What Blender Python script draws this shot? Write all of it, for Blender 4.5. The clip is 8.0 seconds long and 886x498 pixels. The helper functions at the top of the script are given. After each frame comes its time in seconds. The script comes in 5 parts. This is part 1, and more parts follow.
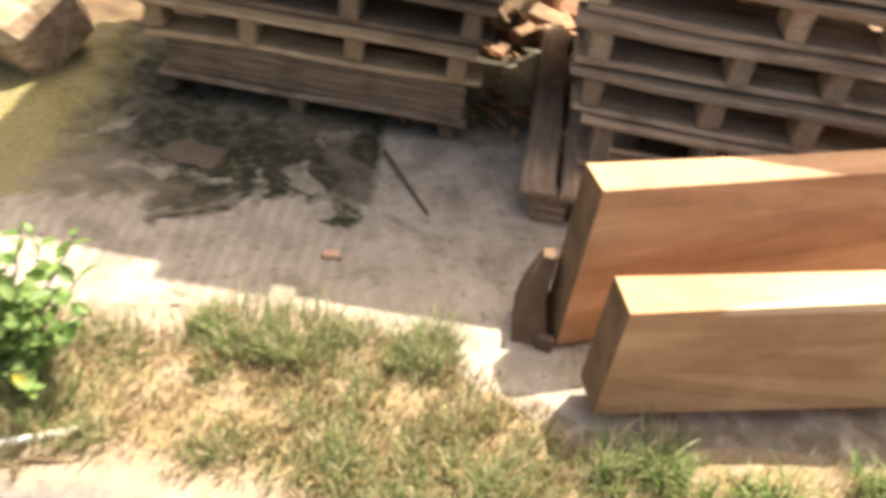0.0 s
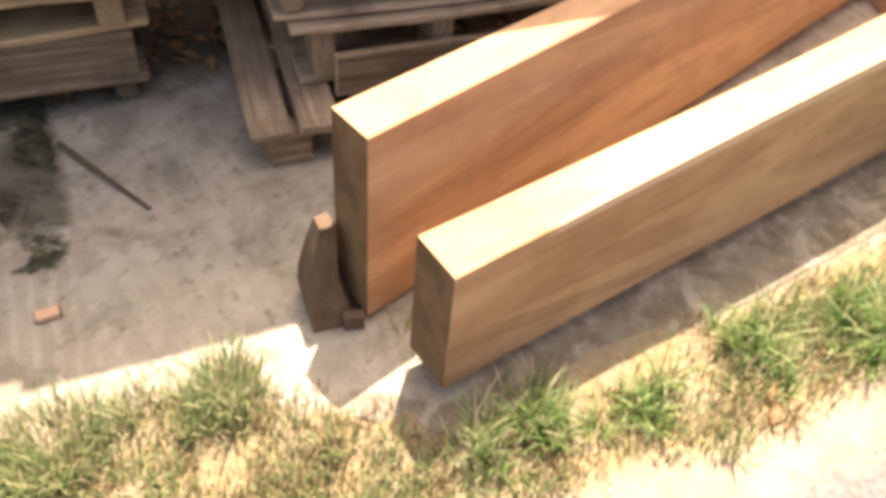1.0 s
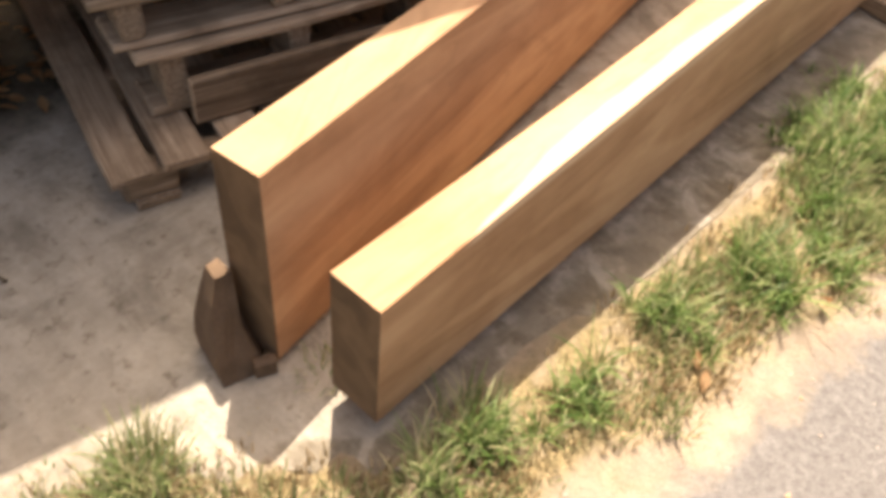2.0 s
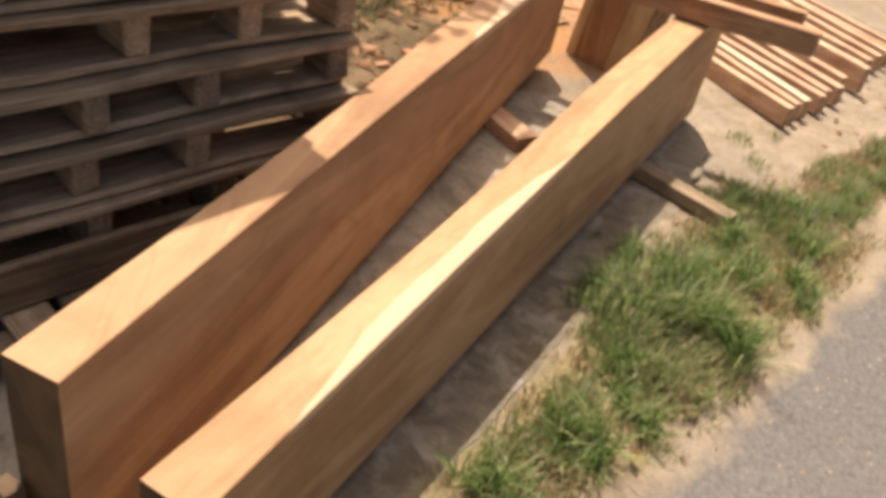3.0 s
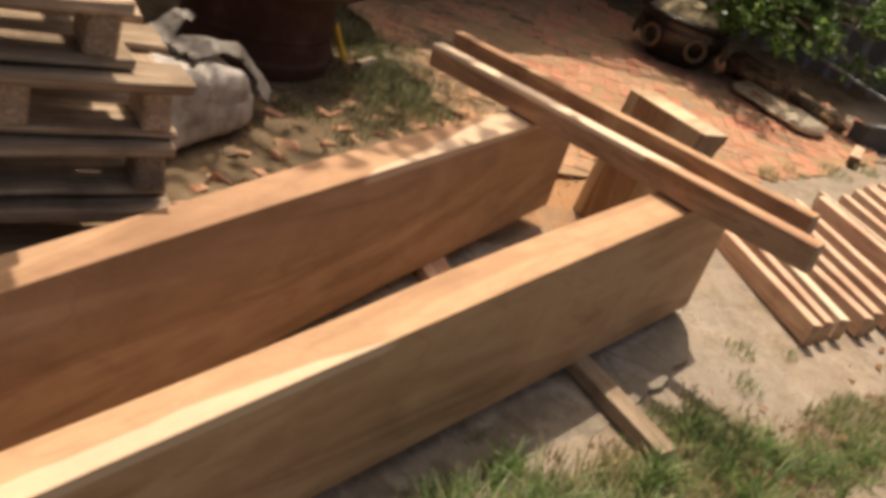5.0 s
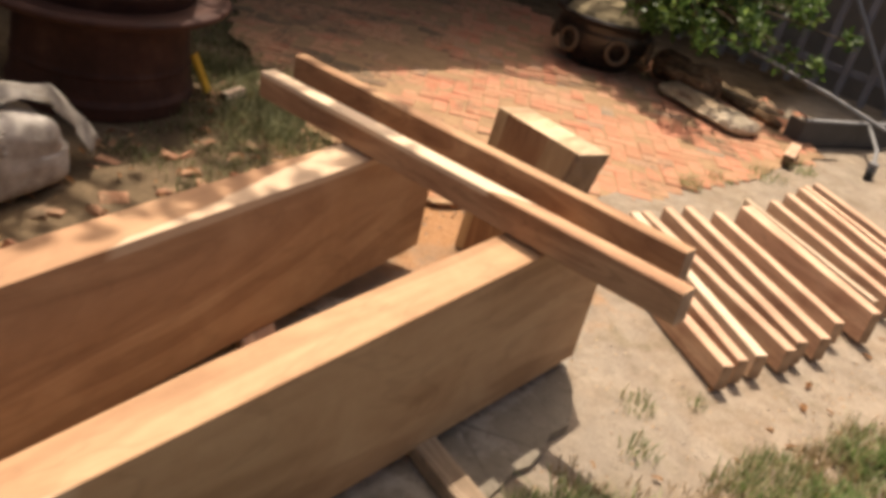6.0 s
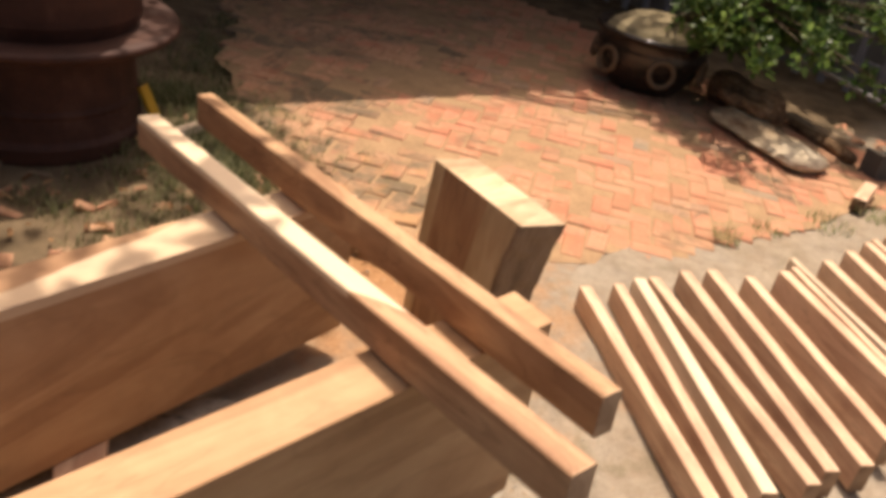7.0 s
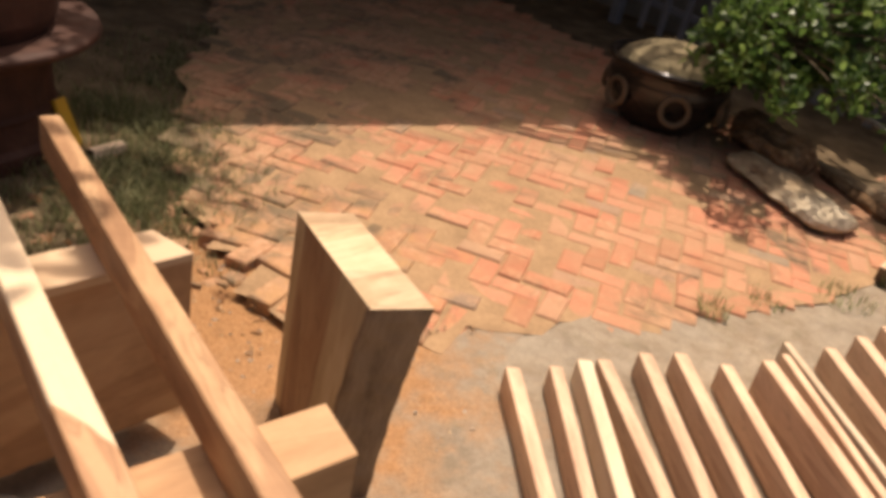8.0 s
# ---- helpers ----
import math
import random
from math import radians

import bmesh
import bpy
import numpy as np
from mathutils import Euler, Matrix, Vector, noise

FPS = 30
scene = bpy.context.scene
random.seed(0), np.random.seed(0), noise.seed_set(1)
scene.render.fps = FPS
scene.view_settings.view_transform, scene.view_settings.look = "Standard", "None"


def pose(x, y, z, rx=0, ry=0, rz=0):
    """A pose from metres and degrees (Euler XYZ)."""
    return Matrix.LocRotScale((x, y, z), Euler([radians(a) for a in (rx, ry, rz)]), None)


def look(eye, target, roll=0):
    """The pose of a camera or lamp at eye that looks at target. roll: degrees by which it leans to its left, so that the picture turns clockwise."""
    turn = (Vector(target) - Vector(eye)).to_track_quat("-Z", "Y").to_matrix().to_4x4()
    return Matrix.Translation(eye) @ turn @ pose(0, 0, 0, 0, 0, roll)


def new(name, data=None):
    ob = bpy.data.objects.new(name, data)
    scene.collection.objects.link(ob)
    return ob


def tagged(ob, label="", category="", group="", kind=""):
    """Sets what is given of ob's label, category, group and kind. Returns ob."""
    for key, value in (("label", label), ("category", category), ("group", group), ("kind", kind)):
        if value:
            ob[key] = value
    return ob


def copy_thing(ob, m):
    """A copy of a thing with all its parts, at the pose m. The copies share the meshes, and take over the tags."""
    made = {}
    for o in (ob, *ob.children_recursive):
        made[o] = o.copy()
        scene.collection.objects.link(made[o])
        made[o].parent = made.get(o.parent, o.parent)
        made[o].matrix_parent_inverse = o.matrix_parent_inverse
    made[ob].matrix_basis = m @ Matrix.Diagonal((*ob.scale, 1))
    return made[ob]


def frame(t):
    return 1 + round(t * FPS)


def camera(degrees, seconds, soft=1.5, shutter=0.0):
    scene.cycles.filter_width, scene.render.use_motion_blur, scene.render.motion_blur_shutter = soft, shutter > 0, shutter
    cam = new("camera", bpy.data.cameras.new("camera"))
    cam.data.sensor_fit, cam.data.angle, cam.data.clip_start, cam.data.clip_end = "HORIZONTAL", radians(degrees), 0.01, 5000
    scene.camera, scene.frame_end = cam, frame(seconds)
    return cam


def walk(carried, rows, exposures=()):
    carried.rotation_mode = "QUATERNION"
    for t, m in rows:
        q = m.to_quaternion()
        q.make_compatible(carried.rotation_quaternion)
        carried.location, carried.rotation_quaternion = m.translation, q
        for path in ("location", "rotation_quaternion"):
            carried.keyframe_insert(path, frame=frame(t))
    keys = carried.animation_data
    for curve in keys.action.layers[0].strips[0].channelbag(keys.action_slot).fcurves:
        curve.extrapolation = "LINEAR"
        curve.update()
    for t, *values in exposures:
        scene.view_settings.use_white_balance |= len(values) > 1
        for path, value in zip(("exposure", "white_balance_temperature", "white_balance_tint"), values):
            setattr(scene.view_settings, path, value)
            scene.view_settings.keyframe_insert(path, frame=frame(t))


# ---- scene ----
cam = camera(55.3, 8.0, 4.2, 0.3)
PATH = [
    (0, (-0.605, -1.022, 1.339), (-0.247, 0.48, 0.067), 9.5),
    (0.5, (-0.56, -0.777, 1.282), (0.117, 0.501, -0.1), 8.1),
    (1, (-0.512, -0.617, 1.252), (0.328, 0.454, -0.213), 5.6),
    (2.3, (-0.51, -0.461, 1.228), (0.716, 0.246, -0.186), 9.0),
    (2.5, (-0.509, -0.451, 1.231), (0.839, 0.184, -0.104), 10.3),
    (3, (-0.502, -0.464, 1.26), (1.006, 0.189, 0.121), 12.5),
    (3.5, (-0.429, -0.527, 1.276), (1.06, 0.206, 0.159), 18.6),
    (4, (-0.284, -0.611, 1.28), (1.169, 0.244, 0.204), 22.4),
    (4.2, (-0.216, -0.606, 1.257), (1.271, 0.272, 0.25), 22.3),
    (5.3, (0.369, -0.798, 1.302), (1.756, 0.245, 0.309), 16.5),
    (5.5, (0.448, -0.823, 1.327), (1.848, 0.188, 0.319), 15.2),
    (6, (0.785, -0.763, 1.278), (2.226, 0.248, 0.33), 13.8),
    (6.5, (1.128, -0.719, 1.272), (2.502, 0.334, 0.271), 13.0),
    (7, (1.475, -0.714, 1.275), (2.762, 0.469, 0.303), 11.2),
    (7.5, (1.777, -0.668, 1.252), (3.048, 0.571, 0.33), 12.6),
    (8, (2.04, -0.661, 1.249), (3.224, 0.632, 0.287), 12.3),
]
EXPOSURES = [(0.0, 1.40, 7400, 12), (0.5, 1.56, 7400, 12), (1.2, 1.62, 7450, 12), (2.3, 0.86, 7550, 13), (2.6, 0.62, 7550, 13), (3.2, 0.12, 7500, 12), (4.0, -0.08, 7450, 12), (5.5, -0.04, 7500, 13), (6.2, 0.10, 7500, 14), (7.0, 0.10, 7600, 15), (7.5, 0.11, 7700, 15), (8.0, -0.11, 7750, 15)]
walk(cam, [(t, look(eye, target, roll)) for t, eye, target, roll in PATH], EXPOSURES)

# ---- light ----
SUN_WAY = Vector((0.32, 0.31, 1.0)).normalized()      # towards the sun
world = bpy.data.worlds.new("sky")
scene.world = world
world.use_nodes = True
wn = world.node_tree.nodes
sky = wn.new("ShaderNodeTexSky")
sky.sky_type, sky.sun_disc = "NISHITA", False
sky.sun_elevation = math.asin(SUN_WAY.z)
sky.sun_rotation = math.atan2(SUN_WAY.x, SUN_WAY.y)
sky.air_density, sky.dust_density, sky.ozone_density = 0.8, 7.0, 0.5
wn["Background"].inputs["Strength"].default_value = 0.15
world.node_tree.links.new(sky.outputs["Color"], wn["Background"].inputs["Color"])
sun_data = bpy.data.lights.new("sun", "SUN")
sun_data.energy, sun_data.angle, sun_data.color = 5.0, radians(0.6), (1.0, 0.955, 0.90)
sun = new("sun", sun_data)
sun.matrix_world = look(SUN_WAY * 30, (0, 0, 0))


# ---- materials ----
class Nodes:
    """Short hand for one node material."""

    def __init__(self, name, rough=0.8, spec=0.3, metal=0.0):
        self.m = bpy.data.materials.new(name)
        self.m.use_nodes = True
        self.t = self.m.node_tree
        self.b = self.t.nodes["Principled BSDF"]
        self.b.inputs["Roughness"].default_value = rough
        self.b.inputs["Specular IOR Level"].default_value = spec
        self.b.inputs["Metallic"].default_value = metal

    def put(self, socket, value):
        if isinstance(value, bpy.types.NodeSocket):
            self.t.links.new(value, socket)
        elif isinstance(value, (tuple, list)) and len(value) == 3 and socket.type == "RGBA":
            socket.default_value = (*value, 1)
        else:
            socket.default_value = value

    def node(self, kind, out=0, **inputs):
        n = self.t.nodes.new("ShaderNode" + kind)
        for k, v in inputs.items():
            self.put(n.inputs[k.replace("_", " ")], v)
        return n.outputs[out]

    def coords(self, scale=(1, 1, 1), space="Object", turn=(0, 0, 0), shift=(0, 0, 0)):
        c = self.t.nodes.new("ShaderNodeTexCoord").outputs[space]
        return self.node("Mapping", Vector=c, Scale=scale, Rotation=turn, Location=shift)

    def world(self, scale=(1, 1, 1)):
        g = self.t.nodes.new("ShaderNodeNewGeometry").outputs["Position"]
        return self.node("Mapping", Vector=g, Scale=scale)

    def noise(self, vec, scale, detail=4.0, rough=0.55, warp=0.0):
        return self.node("TexNoise", Vector=vec, Scale=scale, Detail=detail, Roughness=rough, Distortion=warp)

    def math(self, op, a, b=0.0, clamp=False):
        n = self.t.nodes.new("ShaderNodeMath")
        n.operation, n.use_clamp = op, clamp
        self.put(n.inputs[0], a), self.put(n.inputs[1], b)
        return n.outputs[0]

    def ramp(self, fac, stops):
        n = self.t.nodes.new("ShaderNodeValToRGB")
        e = n.color_ramp.elements
        while len(e) < len(stops):
            e.new(0.5)
        for el, (p, c) in zip(e, stops):
            el.position = p
            el.color = (*c, 1) if isinstance(c, tuple) else (c, c, c, 1)
        self.put(n.inputs[0], fac)
        return n.outputs[0]

    def mix(self, fac, a, b, mode="MIX"):
        n = self.t.nodes.new("ShaderNodeMix")
        n.data_type, n.blend_type = "RGBA", mode
        self.put(n.inputs[0], fac), self.put(n.inputs[6], a), self.put(n.inputs[7], b)
        return n.outputs[2]

    def random(self):
        return self.t.nodes.new("ShaderNodeObjectInfo").outputs["Random"]

    def island(self):
        return self.t.nodes.new("ShaderNodeNewGeometry").outputs["Random Per Island"]

    def shade(self, fac, colour, low, high):
        """Multiply colour by a value between low and high."""
        v = self.math("ADD", self.math("MULTIPLY", fac, high - low), low)
        return self.mix(1.0, colour, self.node("CombineColor", Red=v, Green=v, Blue=v), "MULTIPLY")

    def done(self, colour, height=None, bump=0.3, dist=0.01):
        self.put(self.b.inputs["Base Color"], colour)
        if height is not None:
            n = self.node("Bump", Height=height, Strength=bump, Distance=dist)
            self.t.links.new(n, self.b.inputs["Normal"])
        return self.m


def wood(name, dark, mid, pale, grain=1.0, rough=0.6, streak=0.5, seed=0.0, knots=0.6, bump=0.12, pale_top=None):
    """Sawn timber with its grain along local x: growth lines round a wavy figure, fine fibre, blotches. sap: a pale band on the top, (y where it ends at x = 0, change a metre, top z at x = 0, its rise a metre, how strong) or, bulging from the front edge, (its width, middle x, top z, rise, how strong, half its length)."""
    k = Nodes(name, rough, 0.22)
    field = k.noise(k.coords((0.42 * grain, 2.6 * grain, 2.6 * grain), shift=(seed, seed * 0.7, seed * 1.3)), 1.5, 2.5, 0.5, knots * 0.8)
    lines = k.math("SINE", k.math("MULTIPLY", field, 95.0))
    wide = k.math("SINE", k.math("MULTIPLY", field, 27.0))
    fibre = k.noise(k.coords((4, 110, 110)), 2.0, 3, 0.6)
    blotch = k.noise(k.coords((1.2, 2.0, 2.0), shift=(0, seed, 0)), 3.0, 5, 0.65, 0.6)
    tone = k.math("ADD", k.math("MULTIPLY", wide, 0.12), k.math("ADD", k.math("MULTIPLY", lines, 0.045), k.math("ADD", k.math("MULTIPLY", blotch, 0.75), 0.125)))
    col = k.ramp(tone, [(0.22, dark), (0.50, mid), (0.80, pale)])
    vein = k.ramp(k.noise(k.coords((0.7 * grain, 3.4 * grain, 3.4 * grain), shift=(seed * 3, 2, seed)), 1.7, 3, 0.5, 1.8), [(0.475, 0.0), (0.5, 1.0), (0.525, 0.0)])
    col = k.mix(k.math("MULTIPLY", vein, streak * 0.7), col, tuple(v * 0.6 for v in dark))
    if pale_top:
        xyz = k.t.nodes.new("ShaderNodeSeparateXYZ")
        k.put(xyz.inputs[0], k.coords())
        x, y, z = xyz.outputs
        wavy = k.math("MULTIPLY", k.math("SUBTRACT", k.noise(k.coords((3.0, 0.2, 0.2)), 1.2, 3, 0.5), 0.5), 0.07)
        if len(pale_top) > 5:
            far = k.math("DIVIDE", k.math("SUBTRACT", x, pale_top[1]), pale_top[5])
            limit = k.math("ADD", k.math("MULTIPLY", k.math("SUBTRACT", 1.0, k.math("MULTIPLY", far, far)), pale_top[0]), k.math("MULTIPLY", wavy, 0.5))
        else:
            limit = k.math("ADD", k.math("ADD", k.math("MULTIPLY", x, pale_top[1]), pale_top[0]), wavy)
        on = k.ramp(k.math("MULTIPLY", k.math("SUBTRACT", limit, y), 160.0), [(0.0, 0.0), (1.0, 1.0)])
        # only the top face gets the pale colour, the sides keep theirs
        above = k.math("GREATER_THAN", k.math("SUBTRACT", z, k.math("MULTIPLY", x, pale_top[3])), pale_top[2] - 0.016)
        col = k.mix(k.math("MULTIPLY", k.math("MULTIPLY", on, above), pale_top[4]), col, (0.70, 0.53, 0.36))
    col = k.shade(fibre, col, 0.90, 1.08)
    col = k.shade(k.noise(k.world(), 45.0, 3, 0.6), col, 0.93, 1.06)
    col = k.shade(k.random(), col, 0.88, 1.10)
    return k.done(col, fibre, bump, 0.002)


def old_wood(name, dark, mid, pale):
    """Weathered pallet wood: grey fibre, stains, knots, each piece its own tone."""
    k = Nodes(name, 0.85, 0.15)
    fibre = k.noise(k.coords((2, 60, 60)), 2.0, 5, 0.65)
    stain = k.noise(k.world(), 7.0, 5, 0.65)
    col = k.ramp(fibre, [(0.3, dark), (0.5, mid), (0.7, pale)])
    col = k.mix(k.ramp(stain, [(0.48, 0.0), (0.72, 0.65)]), col, tuple(c * 0.6 for c in dark))
    col = k.shade(k.random(), col, 0.65, 1.3)
    return k.done(col, fibre, 0.5, 0.006)


MAT_SLAB_A = wood("honey_slab_wood", (0.27, 0.14, 0.068), (0.40, 0.228, 0.118), (0.51, 0.32, 0.175), 1.0, 0.6, 0.25, 1.0, 1.0, pale_top=(0.042, 0.68, 0.328, 0.0488, 0.5, 0.52))
MAT_SLAB_B = wood("red_slab_wood", (0.28, 0.148, 0.076), (0.415, 0.235, 0.126), (0.54, 0.34, 0.19), 1.0, 0.6, 0.25, 4.0, 1.0, pale_top=(-0.21, 0.14, 0.442, -0.0115, 0.6))
MAT_BEAM = wood("brown_beam_wood", (0.25, 0.125, 0.065), (0.42, 0.235, 0.125), (0.60, 0.38, 0.21), 2.0, 0.5, 0.5, 7.0)
MAT_BEAM_PALE = wood("pale_topped_beam_wood", (0.23, 0.115, 0.062), (0.38, 0.21, 0.115), (0.54, 0.335, 0.19), 2.0, 0.5, 0.5, 15.0, pale_top=(0.105, 0.45, 0.0375, 0.0, 0.9))
MAT_BATTEN = wood("pinkish_batten_wood", (0.43, 0.245, 0.16), (0.60, 0.385, 0.255), (0.73, 0.515, 0.355), 2.0, 0.5, 0.4, 9.0)
MAT_SAP = wood("pale_sapwood", (0.54, 0.40, 0.27), (0.68, 0.53, 0.38), (0.78, 0.64, 0.49), 1.6, 0.6, 0.3, 3.0)
# sawn top of the block, the sunlight on it put into the pale colour
MAT_BLOCK_TOP_LIT = wood("sunlit_sawn_top", (0.34, 0.215, 0.12), (0.52, 0.36, 0.215), (0.68, 0.51, 0.335), 2.4, 0.65, 0.5, 5.0)
MAT_END_PALE = wood("pale_sawn_end", (0.26, 0.155, 0.09), (0.38, 0.24, 0.145), (0.50, 0.335, 0.21), 1.0, 0.8, 0.05, 6.0)
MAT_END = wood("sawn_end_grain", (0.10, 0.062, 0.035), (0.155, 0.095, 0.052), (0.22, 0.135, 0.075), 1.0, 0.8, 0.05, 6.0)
MAT_BLOCK_UP = wood("upright_heartwood", (0.19, 0.095, 0.05), (0.31, 0.165, 0.085), (0.42, 0.255, 0.135), 1.6, 0.6, 0.5, 12.0)
MAT_SAP_UP = wood("upright_sapwood", (0.44, 0.29, 0.15), (0.57, 0.40, 0.225), (0.67, 0.51, 0.31), 1.6, 0.6, 0.3, 3.0)
for upright in (MAT_BLOCK_UP, MAT_SAP_UP):
    for nd in upright.node_tree.nodes:
        if nd.bl_idname == "ShaderNodeMapping" and nd.inputs["Vector"].links[0].from_node.bl_idname == "ShaderNodeTexCoord":
            sx, sy, sz = nd.inputs["Scale"].default_value
            nd.inputs["Scale"].default_value = (sz, sy, sx)
MAT_PALLET = old_wood("grey_pallet_wood", (0.19, 0.128, 0.081), (0.36, 0.26, 0.172), (0.51, 0.39, 0.272))
# darker copy of the pallet wood, for the left stack and loose timbers
MAT_PALLET_DARK = old_wood("dark_pallet_wood", (0.090, 0.062, 0.040), (0.185, 0.130, 0.084), (0.30, 0.22, 0.145))
MAT_PALLET_WARM = old_wood("yellowed_pallet_wood", (0.20, 0.13, 0.07), (0.36, 0.25, 0.14), (0.46, 0.35, 0.21))


def make_bark():
    k = Nodes("dark_bark", 0.95, 0.1)
    n = k.noise(k.coords((8, 8, 2.5)), 3.0, 5, 0.6)
    col = k.ramp(n, [(0.3, (0.17, 0.115, 0.072)), (0.5, (0.27, 0.185, 0.118)), (0.75, (0.37, 0.26, 0.17))])
    return k.done(col, n, 0.9, 0.02)


MAT_BARK = make_bark()


def make_concrete():
    k = Nodes("mossy_concrete", 0.9, 0.2)
    p = k.world()
    big = k.noise(p, 2.2, 5, 0.6)
    mid = k.noise(p, 9.0, 6, 0.65)
    fine = k.noise(p, 90.0, 3, 0.6)
    comb = k.noise(k.world((34, 3, 1)), 1.0, 3, 0.5)
    col = k.ramp(mid, [(0.25, (0.23, 0.20, 0.155)), (0.5, (0.35, 0.305, 0.245)), (0.8, (0.45, 0.40, 0.325))])
    # moss and wet dirt below the left pallets
    xyz = k.t.nodes.new("ShaderNodeSeparateXYZ")
    k.put(xyz.inputs[0], p)
    x, y = xyz.outputs[0], xyz.outputs[1]
    joint = k.math("SUBTRACT", k.math("SUBTRACT", k.math("MULTIPLY", y, 0.20), 0.535), x)
    bay = k.ramp(k.math("ADD", k.math("MULTIPLY", joint, 40.0), k.math("MULTIPLY", k.math("SUBTRACT", mid, 0.5), 3.0)), [(0.0, 0.0), (1.0, 1.0)])
    groove = k.ramp(k.math("SINE", k.math("ADD", k.math("MULTIPLY", k.math("SUBTRACT", x, k.math("MULTIPLY", y, 0.22)), 170.0), k.math("MULTIPLY", mid, 9.0))), [(0.0, 0.70), (0.9, 1.10)])
    groove = k.math("ADD", 1.0, k.math("MULTIPLY", k.math("SUBTRACT", groove, 1.0), bay))
    col = k.shade(comb, col, 0.80, 1.14)
    col = k.mix(k.math("MULTIPLY", k.math("SUBTRACT", 1.0, groove), 1.0), col, (0.20, 0.165, 0.12))
    wob = k.math("MULTIPLY", k.math("SUBTRACT", mid, 0.5), 2.4)
    lobes = k.math("MULTIPLY", k.math("SUBTRACT", k.noise(p, 5.0, 5, 0.6, 0.5), 0.5), 2.3)
    band = k.math("ADD", k.math("MULTIPLY", k.math("SUBTRACT", y, 0.69), 4.5), lobes)
    low = k.math("MAXIMUM", 0.0, k.math("SUBTRACT", 1.0, k.math("MULTIPLY", k.math("ABSOLUTE", k.math("SUBTRACT", y, 0.66)), 7.0)))
    low = k.math("ADD", k.math("MULTIPLY", low, k.math("MAXIMUM", 0.0, k.math("SUBTRACT", 1.0, k.math("MULTIPLY", k.math("ABSOLUTE", k.math("ADD", x, 0.47)), 6.0)))), k.math("SUBTRACT", wob, 0.45))
    back = k.math("ADD", k.math("MULTIPLY", k.math("SUBTRACT", y, 1.03), 6.0), wob)
    moss = k.math("MULTIPLY", k.ramp(k.math("MAXIMUM", band, low), [(0.10, 0.0), (0.32, 1.0)]), bay)
    bare = k.ramp(k.noise(p, 6.5, 4, 0.6, 0.6), [(0.37, 0.25), (0.42, 1.0)])
    moss = k.math("MULTIPLY", moss, bare)
    moss = k.math("MAXIMUM", moss, k.math("MULTIPLY", k.ramp(back, [(0.0, 0.0), (0.7, 1.0)]), 0.9))
    speck = k.noise(p, 42.0, 5, 0.75)
    moss = k.math("MULTIPLY", moss, k.ramp(speck, [(0.32, 0.75), (0.46, 1.0)]))
    green = k.ramp(k.noise(p, 22.0, 5, 0.7), [(0.34, (0.014, 0.015, 0.008)), (0.52, (0.034, 0.034, 0.018)), (0.68, (0.095, 0.088, 0.05))])
    yellow = k.ramp(k.math("ADD", k.math("MULTIPLY", k.math("SUBTRACT", -1.05, x), 5.0), wob), [(0.0, 0.0), (1.0, 0.9)])
    yellow = k.math("MULTIPLY", yellow, k.ramp(k.math("ADD", k.math("ADD", x, 1.75), k.math("MULTIPLY", wob, 0.12)), [(0.0, 0.0), (0.3, 1.0)]))
    green = k.mix(yellow, green, k.ramp(fine, [(0.3, (0.12, 0.105, 0.04)), (0.6, (0.24, 0.205, 0.085))]))
    moss = k.math("MAXIMUM", moss, k.math("MULTIPLY", yellow, k.ramp(k.math("ADD", k.math("MULTIPLY", k.math("SUBTRACT", y, 1.0), 8.0), wob), [(0.0, 0.0), (0.8, 0.9)])))
    col = k.mix(moss, col, green)
    dirt = k.ramp(big, [(0.50, 0.0), (0.70, 0.5)])
    col = k.mix(dirt, col, (0.27, 0.215, 0.15))
    # soil trodden over the front of the pad
    trod = k.math("ADD", k.math("MULTIPLY", k.math("SUBTRACT", 0.10, xyz.outputs[1]), 4.0), k.math("MULTIPLY", k.math("SUBTRACT", mid, 0.52), 6.0))
    col = k.mix(k.ramp(trod, [(0.15, 0.0), (0.6, 0.6)]), col, (0.15, 0.118, 0.075))
    front = k.ramp(k.math("MULTIPLY", k.math("SUBTRACT", 0.12, y), 6.0), [(0.0, 0.0), (1.0, 1.0)])
    blots = k.ramp(k.noise(p, 13.0, 5, 0.6, 0.4), [(0.45, 0.0), (0.56, 0.8)])
    front = k.math("MULTIPLY", front, k.ramp(k.math("SUBTRACT", 2.1, x), [(0.0, 0.15), (0.6, 1.0)]))
    col = k.mix(k.math("MULTIPLY", front, blots), col, (0.12, 0.095, 0.062))
    cells = k.t.nodes.new("ShaderNodeTexVoronoi")
    cells.feature = "DISTANCE_TO_EDGE"
    k.put(cells.inputs["Vector"], p), k.put(cells.inputs["Scale"], 3.0)
    gap = k.ramp(k.math("ADD", cells.outputs["Distance"], k.math("MULTIPLY", k.math("SUBTRACT", mid, 0.5), 0.12)), [(0.0, 0.55), (0.010, 0.0)])
    gap = k.math("MULTIPLY", gap, k.ramp(k.math("SUBTRACT", x, 1.5), [(0.0, 0.0), (0.5, 1.0)]))
    col = k.mix(gap, col, (0.09, 0.07, 0.05))
    col = k.mix(k.ramp(k.noise(p, 4.0, 6, 0.7, 0.8), [(0.50, 0.0), (0.62, 0.65)]), col, (0.17, 0.145, 0.11))
    stain = k.noise(p, 26.0, 5, 0.7)
    col = k.mix(k.ramp(stain, [(0.56, 0.0), (0.66, 0.6)]), col, (0.12, 0.095, 0.065))
    col = k.shade(fine, col, 0.85, 1.15)
